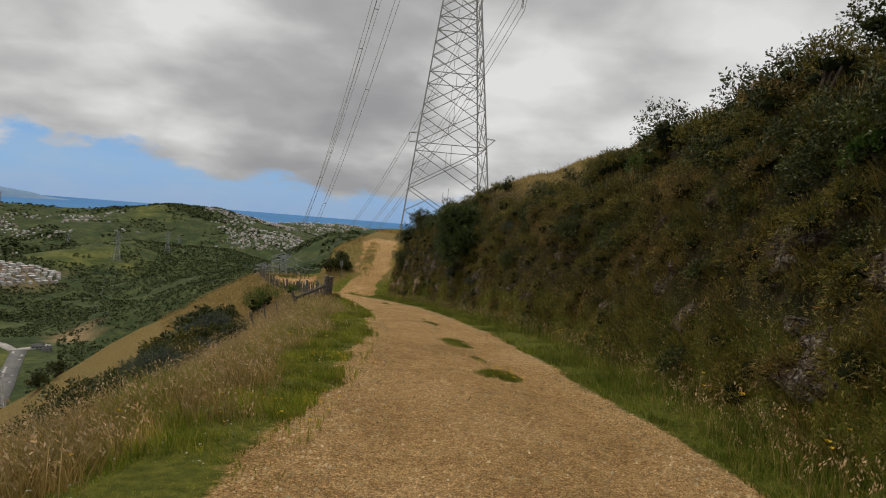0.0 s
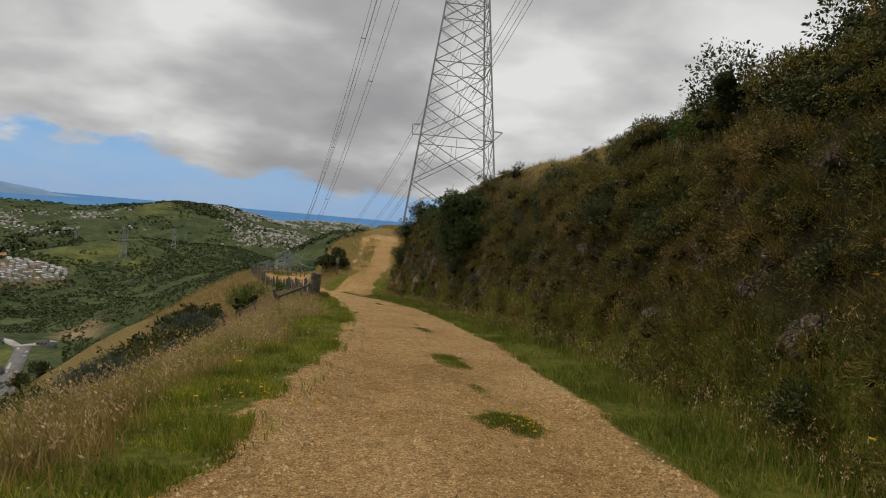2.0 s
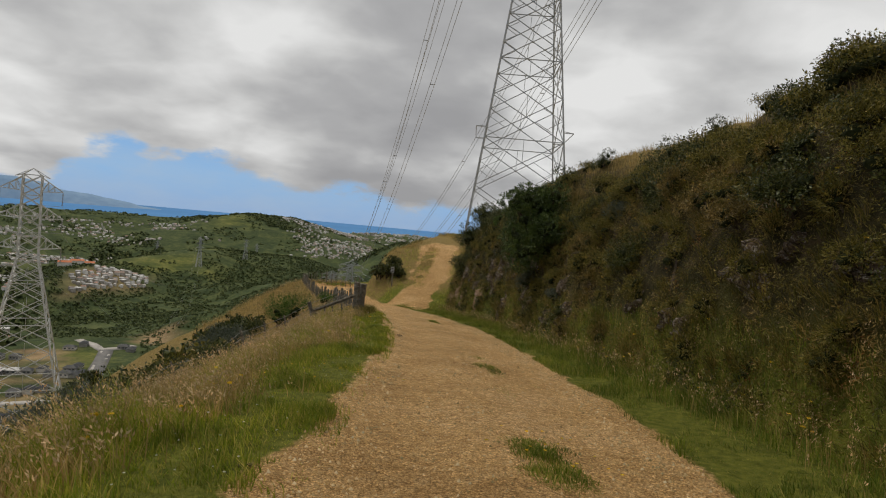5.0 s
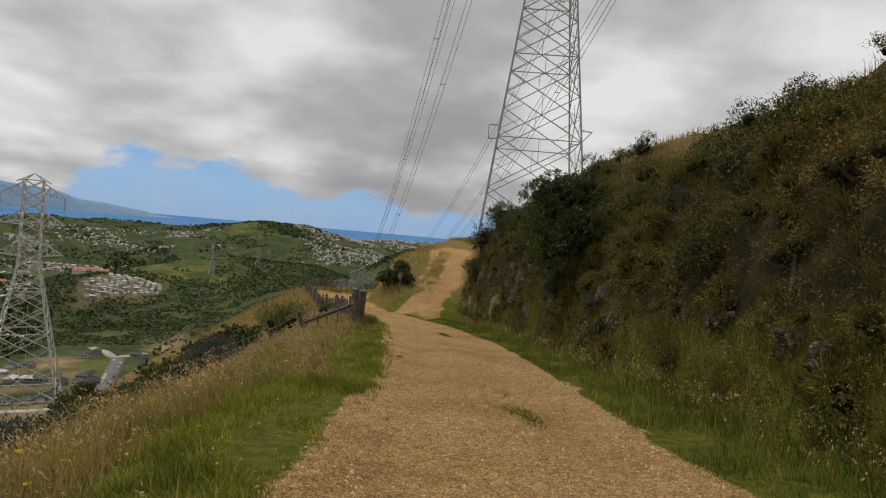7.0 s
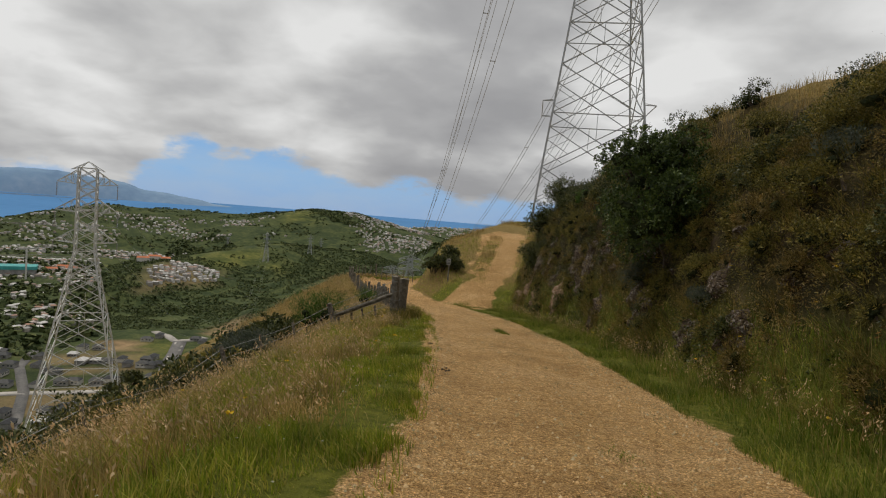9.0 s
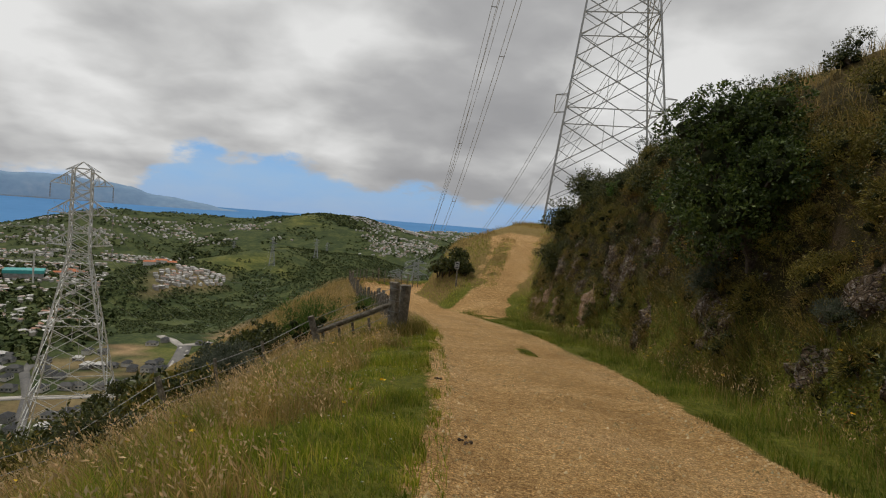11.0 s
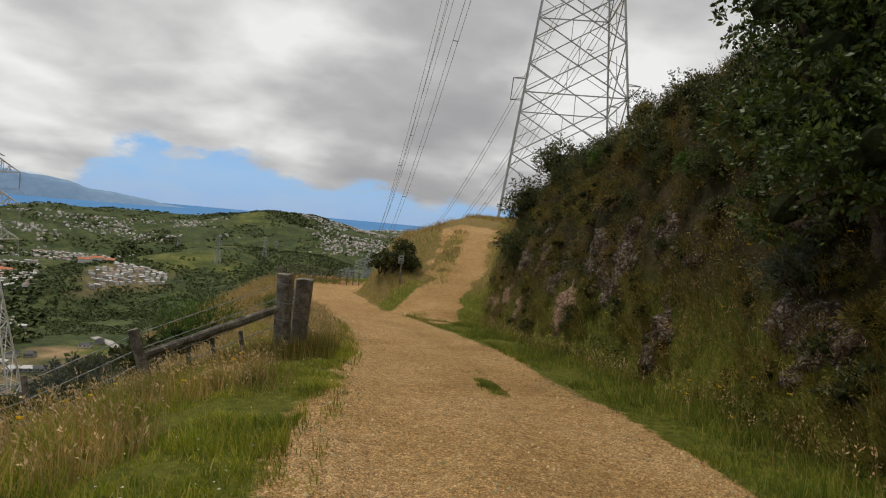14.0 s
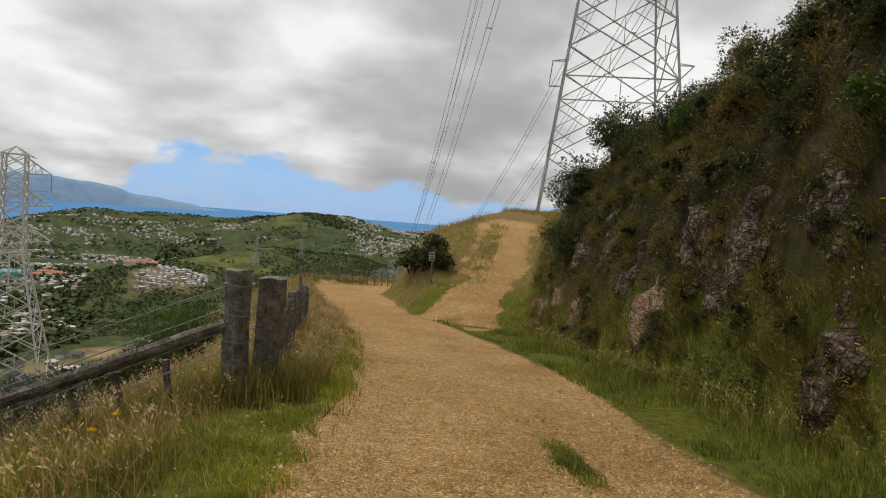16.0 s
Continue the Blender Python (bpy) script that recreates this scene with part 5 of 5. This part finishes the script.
def rock_face(y0, u0, wide, tall, seed, mat, label):
    """A cracked ledge of rock that stands out of the bank, with blocky steps and a ragged rim."""
    wide, tall = wide * 0.85, tall * 0.8
    ny, nu = max(10, int(wide / 0.055)), max(10, int(tall / 0.05))
    a, b = np.meshgrid(np.linspace(-1, 1, ny), np.linspace(-1, 1, nu))
    p, nr = surface(bank_foot(y0 + a * wide / 2) + np.clip(u0 + b * tall * 0.19, 0.02, 9), y0 + a * wide / 2)
    rim = np.hypot(a, b) + fbm(a * 2.6 + seed, b * 2.6, 91 + seed) * 1.3
    qy, qz = p[..., 1] * 3.4 + fbm(p[..., 1] * 3, p[..., 2] * 3, seed) * 1.4, p[..., 2] * 4.2 + 0.5 * p[..., 1] + fbm(p[..., 1] * 3, p[..., 2] * 3, seed + 5) * 1.4
    block = lattice(np.floor(qy), np.floor(qz), seed) * 0.16 + lattice(np.floor(qy * 2.7), np.floor(qz * 2.3), seed + 2) * 0.07
    out = (0.02 + block * 0.75 + fbm(p[..., 1] * 9, p[..., 2] * 9, seed + 3) * 0.08) * smooth(0.95, 0.5, rim) - 0.16 * smooth(0.5, 0.9, rim)
    v = p + nr * np.array([1.0, 1.0, 0.35]) * out[..., None]
    idx = np.arange(ny * nu).reshape(nu, ny)
    f = np.stack([idx[:-1, :-1], idx[:-1, 1:], idx[1:, 1:], idx[1:, :-1]], -1).reshape(-1, 4)
    tagged(new("rock", mesh_of("rock", v.reshape(-1, 3), f, mat)), label, "rock", "bank rocks")


def bank_rocks():
    grey, tan = "grey-brown lichen-covered rock standing out of the bank", "bare pinkish tan rock at the foot of the bank"
    ledges = [(7.2, 0.8, 1.7, 1.2), (5.6, 0.25, 1.3, 1.0), (5.0, 0.6, 1.2, 1.1), (12.0, 0.66, 1.7, 1.2), (12.4, 0.3, 0.9, 0.8), (14.4, 0.7, 1.2, 0.8), (16.1, 0.6, 1.5, 1.0), (10.0, 0.5, 0.9, 1.0), (8.8, 0.35, 0.9, 0.8), (19.2, 0.4, 0.9, 0.7),
              (23.1, 0.25, 1.2, 0.8), (24.4, 0.5, 1.4, 0.9), (24.7, 0.2, 1.2, 0.8), (27.8, 0.35, 1.8, 1.6), (28.6, 0.7, 1.2, 1.0), (30.7, 0.2, 1.3, 1.2), (33.2, 0.5, 1.5, 2.0), (31.8, 0.6, 1.0, 1.1), (34.4, 0.6, 1.2, 1.5), (40.2, 0.65, 1.8, 2.0), (38.0, 0.6, 1.6, 1.4), (36.4, 0.45, 1.2, 1.2)]
    bare = [(43.2, 0.2, 2.2, 1.5), (45.0, 0.12, 1.6, 0.9), (35.0, 0.22, 1.5, 1.3), (38.8, 0.2, 1.5, 1.0), (41.2, 0.3, 1.4, 1.2)]
    for i, (y, u, w, h) in enumerate(ledges):
        rock_face(y, u, w, h, i + 1, ROCK, grey)
    for i, (y, u, w, h) in enumerate(bare):
        rock_face(y, u, w, h, i + 40, TAN_ROCK, tan)
    g = random.Random(8)
    for i in range(30):
        rock_face(g.uniform(3, 40), g.uniform(0.2, 1.0), g.uniform(0.35, 0.7), g.uniform(0.3, 0.6), i + 60, ROCK, "small lichen-covered rock in the cut bank")


bank_rocks()


def droppings(x, y, n, seed):
    """A small heap of dark dried dung on the gravel."""
    g = random.Random(seed)
    bm = bmesh.new()
    for k in range(n):
        r = g.uniform(0.010, 0.018)
        res = bmesh.ops.create_icosphere(bm, subdivisions=1, radius=r)
        c = Vector((g.gauss(0, 0.045), g.gauss(0, 0.045), r * 0.7 + (0.0 if k > n * 0.6 else 0)))
        for v in res["verts"]:
            v.co = Vector((v.co.x * 1.25, v.co.y, v.co.z * 0.8)) * g.uniform(0.85, 1.1) + c
    me = bpy.data.meshes.new("dung")
    bm.to_mesh(me)
    bm.free()
    me.materials.append(BARK)
    ob = new("dung", me)
    ob.location = (x, y, ground_z(x, y) - 0.005)
    tagged(ob, "small heap of dark dried dung on the gravel", "dung", "dung heaps", "stuff")


droppings(-2.43, 21.4, 9, 1)
droppings(-3.28, 24.1, 6, 2)
droppings(-1.52, 11.25, 5, 3)

# ---- town and bush in the valley ----
def patch_points(n, b0, b1, r0, r1, seed, clump=0.0, size=70):
    g = np.random.default_rng(seed)
    b, r = np.radians(g.uniform(b0, b1, n)), np.sqrt(g.uniform(r0 * r0, r1 * r1, n))
    x, y = HOME[0] + r * np.sin(b), HOME[1] + r * np.cos(b)
    edge = np.minimum(np.degrees(b) - b0, b1 - np.degrees(b)) / (b1 - b0)
    m = fbm(x / size, y / size, seed + 3) > clump + 0.25 * np.clip(0.18 - edge, 0, 1) * 3
    return x[m], y[m]


def far_houses(x, y, size, label, seed):
    """Small gabled houses: walls and roofs in two joined meshes."""
    g = np.random.default_rng(seed)
    n = len(x)
    z = height(x, y)
    w, l, h = size * g.uniform(0.8, 1.3, n), size * g.uniform(0.55, 0.9, n), size * g.uniform(0.38, 0.6, n)
    a = g.uniform(0, np.pi, n)

    def world(px, py, pz):
        return np.stack([x + px * np.cos(a) - py * np.sin(a), y + px * np.sin(a) + py * np.cos(a), z + pz], -1)
    lo = [world(sx * w / 2, sy * l / 2, -2.0) for sx, sy in ((-1, -1), (1, -1), (1, 1), (-1, 1))]
    hi = [world(sx * w / 2, sy * l / 2, h) for sx, sy in ((-1, -1), (1, -1), (1, 1), (-1, 1))]
    v = np.stack(lo + hi, 1).reshape(-1, 3)
    q = np.array([(0, 1, 5, 4), (1, 2, 6, 5), (2, 3, 7, 6), (3, 0, 4, 7)])
    f = (np.arange(n) * 8)[:, None, None] + q[None]
    stuff("house_walls", v, f.reshape(-1, 4), HOUSE_WALL, label, "houses")
    o = 1.08
    eave = [world(sx * w / 2 * o, sy * l / 2 * o, h) for sx, sy in ((-1, -1), (1, -1), (1, 1), (-1, 1))]
    ridge = [world(-w / 2 * o * 0.8, w * 0, h + size * 0.2), world(w / 2 * o * 0.8, w * 0, h + size * 0.2)]
    v = np.stack(eave + ridge, 1).reshape(-1, 3)
    q = np.array([(0, 1, 5, 4), (2, 3, 4, 5), (1, 2, 5, 5), (3, 0, 4, 4)])
    f = ((np.arange(n) * 6)[:, None, None] + q[None]).reshape(-1, 4)
    tri = f[:, 2] == f[:, 3]
    quads, tris = f[~tri], f[tri][:, :3]
    faces = np.concatenate([quads[:, [0, 1, 2]], quads[:, [0, 2, 3]], tris])
    stuff("house_roofs", v, faces, HOUSE_ROOF, "roofs of " + label, "houses")


for n, b0, b1, r0, r1, clump, size, label in (
        (700, -56, -43.2, 500, 1050, -0.12, 5.0, "pale houses of the valley suburb among trees"),
        (2000, -56, -27.5, 1090, 1530, -0.04, 4.4, "pale houses on the far ridge among trees"),
        (1500, -22.5, -13.5, 1250, 1850, -0.12, 4.4, "pale houses on the slope towards the sea"),
        (900, -22, -7, 2300, 2900, -0.05, 8, "pale buildings of the distant coastal suburb")):
    x, y = patch_points(n, b0, b1, r0, r1, int(r0), clump)
    far_houses(x, y, size, label, int(r0) + 1)


def spur_houses():
    """Close rows of pale houses on the spur above the bush."""
    g = np.random.default_rng(77)
    b, k = np.meshgrid(np.arange(-39.3, -33.4, 0.46), np.arange(0.04, 1.0, 0.10))
    b, k = b.ravel() + g.uniform(-0.14, 0.14, b.size), k.ravel() + g.uniform(-0.025, 0.025, b.size)
    lo, hi = 694 + 16 * (b + 39), 772 + 15 * (b + 39)
    r = lo + (hi - lo) * k
    m = (g.random(b.size) < 0.86) & (k < 1.0 - 0.10 * np.abs(b + 37))
    b, r = np.radians(b[m]), r[m]
    far_houses(HOME[0] + r * np.sin(b), HOME[1] + r * np.cos(b), 4.7, "close pale houses on the spur", 78)


spur_houses()


def box(bm, cx, cy, cz, sx, sy, sz):
    bmesh.ops.create_cube(bm, size=1.0, matrix=Matrix.Translation((cx, cy, cz)) @ Matrix.Diagonal((sx, sy, sz, 1)))


def new_house(at, turn, w, l, h, wall, roof, label):
    e = thing("house", at, label, "house", "new houses in the valley", turn)
    bm = bmesh.new()
    box(bm, 0, 0, h / 2 - 1, w, l, h + 2)
    body = part("wall", bm, wall, e)
    bm = bmesh.new()
    o, rh = 0.4, 1.4
    vs = [bm.verts.new(p) for p in ((-w / 2 - o, -l / 2 - o, h), (w / 2 + o, -l / 2 - o, h), (w / 2 + o, l / 2 + o, h), (-w / 2 - o, l / 2 + o, h), (-w / 4, 0, h + rh), (w / 4, 0, h + rh))]
    for q in ((0, 1, 5, 4), (2, 3, 4, 5), (1, 2, 5), (3, 0, 4), (3, 2, 1, 0)):
        bm.faces.new([vs[i] for i in q])
    part("roof", bm, roof, e)
    for k in (-0.3, 0.05, 0.32):
        bm = bmesh.new()
        box(bm, k * w, -l / 2 - 0.03, h * 0.55, w * 0.16, 0.1, 0.8)
        part("window", bm, PANE, body)


def subdivision():
    g = random.Random(4)
    spots = []
    for b in np.arange(-54, -37.6, 1.2):
        for r in (306, 322, 346, 362, 386, 402, 426, 444):
            on_street = abs(b + 48.2) < 0.9 or abs(r - 350) < 5
            if g.random() < 0.82 and not (b > -43 and r > 405) and not on_street:
                spots.append((b + g.uniform(-0.35, 0.35), r + g.uniform(-2, 2)))
    spots += [(-39.2, 462), (-38.2, 470), (-35.2, 462), (-34.6, 455), (-39.1, 398), (-38.7, 384), (-40.6, 389)]
    for b, r in spots:
        x, y, _ = polar(b, r, 0)
        dark = g.random() < 0.7
        new_house((x, y, ground_z(x, y)), g.choice((20, 24, 110, 115)), g.uniform(5.4, 7.6), g.uniform(4.2, 5.4), g.uniform(1.8, 2.8), GREY_WALL if dark else HOUSE_WALL, DARK_ROOF if g.random() < 0.75 else HOUSE_ROOF,
                  "new house with dark hipped roof" if dark else "new pale house with hipped roof")


subdivision()


def road(name, pts, width, mat, label, lift=0.35):
    """A strip of road laid over the valley floor."""
    pts = [Vector(p) for p in pts]
    line = []
    for p, q in zip(pts, pts[1:]):
        n = max(2, int((q - p).length / 6))
        line += [p.lerp(q, k / n) for k in range(n)]
    line.append(pts[-1])
    v, f = [], []
    for i, p in enumerate(line):
        d = (line[min(i + 1, len(line) - 1)] - line[max(i - 1, 0)]).normalized()
        s = Vector((-d.y, d.x)) * width / 2
        for q in (p + s, p - s):
            z = max(ground_z(q.x, q.y), ground_z(p.x, p.y)) + lift
            v.append((q.x, q.y, z))
        for q in (p + s, p - s):
            v.append((q.x, q.y, v[-2][2] - 1.5))
    for i in range(len(line) - 1):
        a, b = i * 4, i * 4 + 4
        f += [(a, a + 1, b + 1, b), (a + 2, a, b, b + 2), (a + 1, a + 3, b + 3, b + 1)]
    tagged(new(name, mesh_of(name, v, f, mat)), label, "road", kind="structure")


def at_polar(*pairs):
    return [polar(b, r, 0)[:2] for b, r in pairs]


road("road", at_polar((-38.6, 492), (-37.6, 474), (-36.9, 458), (-35.6, 462), (-34.4, 474)), 6, CONCRETE, "pale concrete road in the new subdivision")
road("road", at_polar((-36.5, 456), (-37.0, 410), (-37.5, 372), (-38.4, 330)), 9, ASPHALT, "grey asphalt street in the new subdivision")
road("road", at_polar((-36.15, 453), (-36.7, 410), (-37.15, 374)), 1.6, CONCRETE, "pale footpath beside the new street")
road("road", at_polar((-36.85, 453), (-37.35, 410), (-37.85, 374)), 1.6, CONCRETE, "pale footpath beside the new street")
road("road", at_polar((-52, 352), (-46, 350), (-41, 344), (-38.2, 335)), 5, CONCRETE, "pale concrete road in the new subdivision")
road("road", at_polar((-47.3, 452), (-48.4, 402), (-48.0, 352), (-48.6, 300)), 5, ASPHALT, "grey asphalt street in the new subdivision")


def works():
    x, y, _ = polar(-48.9, 880, 0)
    e = thing("hall", (x, y, ground_z(x, y)), "large hall with teal wrapped roof", "building", turn=45)
    bm = bmesh.new()
    box(bm, 0, 0, 2, 40, 26, 12)
    part("wall", bm, GREY_WALL, e)
    bm = bmesh.new()
    box(bm, 0, 0, 9.5, 42, 28, 4)
    part("roof", bm, TEAL, e)
    for b, r in ((-39.9, 800), (-39.0, 812), (-38.2, 826), (-46.6, 905), (-45.8, 930), (-45.2, 915)):
        x, y, _ = polar(b, r, 0)
        e = thing("row_house", (x, y, ground_z(x, y)), "long building with orange tiled roof", "building", "orange roofed buildings", 42)
        bm = bmesh.new()
        box(bm, 0, 0, 1, 14, 6, 6)
        part("wall", bm, HOUSE_WALL, e)
        bm = bmesh.new()
        vs = [bm.verts.new(p) for p in ((-7.4, -3.4, 4), (7.4, -3.4, 4), (7.4, 3.4, 4), (-7.4, 3.4, 4), (-6.5, 0, 6), (6.5, 0, 6))]
        for q in ((0, 1, 5, 4), (2, 3, 4, 5), (1, 2, 5), (3, 0, 4), (3, 2, 1, 0)):
            bm.faces.new([vs[i] for i in q])
        part("roof", bm, ORANGE_ROOF, e)
    x, y, _ = polar(-48.3, 840, 0)
    e = thing("crane", (x, y, ground_z(x, y)), "pale tower crane over the building site", "crane", turn=40)
    bm = bmesh.new()
    box(bm, 0, 0, 16, 1.6, 1.6, 40)
    part("mast", bm, HOUSE_WALL, e)
    bm = bmesh.new()
    bar(bm, (-10, 0, 35), (24, 0, 39), 1.5)
    part("jib", bm, HOUSE_WALL, e)


works()


def canopy(n, b0, b1, r0, r1, seed, clump, smin, smax, label, size=60):
    """Far tree crowns: lumpy, uneven, joined."""
    x, y = patch_points(n, b0, b1, r0, r1, seed, clump, size)
    b, r = np.degrees(np.arctan2(x - HOME[0], y - HOME[1])), np.hypot(x - HOME[0], y - HOME[1])
    built = (b < -33.8) & (r < 505) & ((b < -36) | (r > 400)) | (b > -40) & (b < -33) & (r > 690 + 16 * (b + 39)) & (r < 780 + 15 * (b + 39))
    open_grass = (b > -36.5) & (b < -28) & (r > 900) & (r < 1080) & (fbm(x / 25, y / 25, 38) < 0.12)
    m = ~built & ~open_grass if seed != 104 else ~open_grass
    x, y = x[m], y[m]
    g = np.random.default_rng(seed + 9)
    n = len(x)
    z = height(x, y)
    s = g.uniform(smin, smax, n)
    per = 7
    d = unit(g.normal(size=(n, per, 3)))
    d[..., 2] = np.abs(d[..., 2])
    pos = np.stack([x, y, z + s * 0.2], -1)[:, None, :] + d * (s[:, None, None] * np.array([1.0, 1.0, 0.75])) * g.uniform(0.5, 1.0, (n, per, 1))
    way = unit(np.cross(d, unit(g.normal(size=(n, per, 3)))) + d * 0.25)
    side = unit(np.cross(way, d + np.array([0, 0, 0.6])))
    big = (s[:, None] * g.uniform(0.45, 0.85, (n, per)))[..., None]
    v = np.stack([pos - way * big, pos + side * big * 0.75 + d * big * 0.15, pos + way * big, pos - side * big * 0.75 + d * big * 0.15], 2).reshape(-1, 3)
    f = np.arange(n * per * 4).reshape(-1, 4)
    stuff("bush_canopy", v, f, CANOPY, label, "trees")


canopy(22000, -46, 8, 125, 640, 101, -0.2, 0.6, 1.5, "dark native bush covering the near gullies", 40)
canopy(18000, -42.5, -10, 600, 1150, 102, -0.18, 0.9, 2.2, "dark bush on the valley spurs")
canopy(6500, -58, -12, 1100, 1700, 103, -0.02, 1.6, 3.6, "trees between the houses of the far ridge")
canopy(1900, -58, -42.5, 420, 1000, 104, -0.08, 2.5, 5, "garden trees of the valley suburb")
canopy(1500, -25.6, -19.8, 1450, 1650, 105, -0.05, 2.5, 5, "dark pine wood on the knob of the ridge", 90)
canopy(220, -31.5, -20.8, 1590, 1625, 108, -0.1, 2.5, 5, "trees standing along the crest of the ridge", 90)
canopy(520, -38.2, -32.2, 1220, 1340, 106, -0.04, 2.5, 5.5, "dark clump of trees on the valley knoll", 90)
canopy(420, -29.2, -24.5, 1080, 1160, 107, -0.3, 3, 5.5, "dark trees beside the pasture", 90)
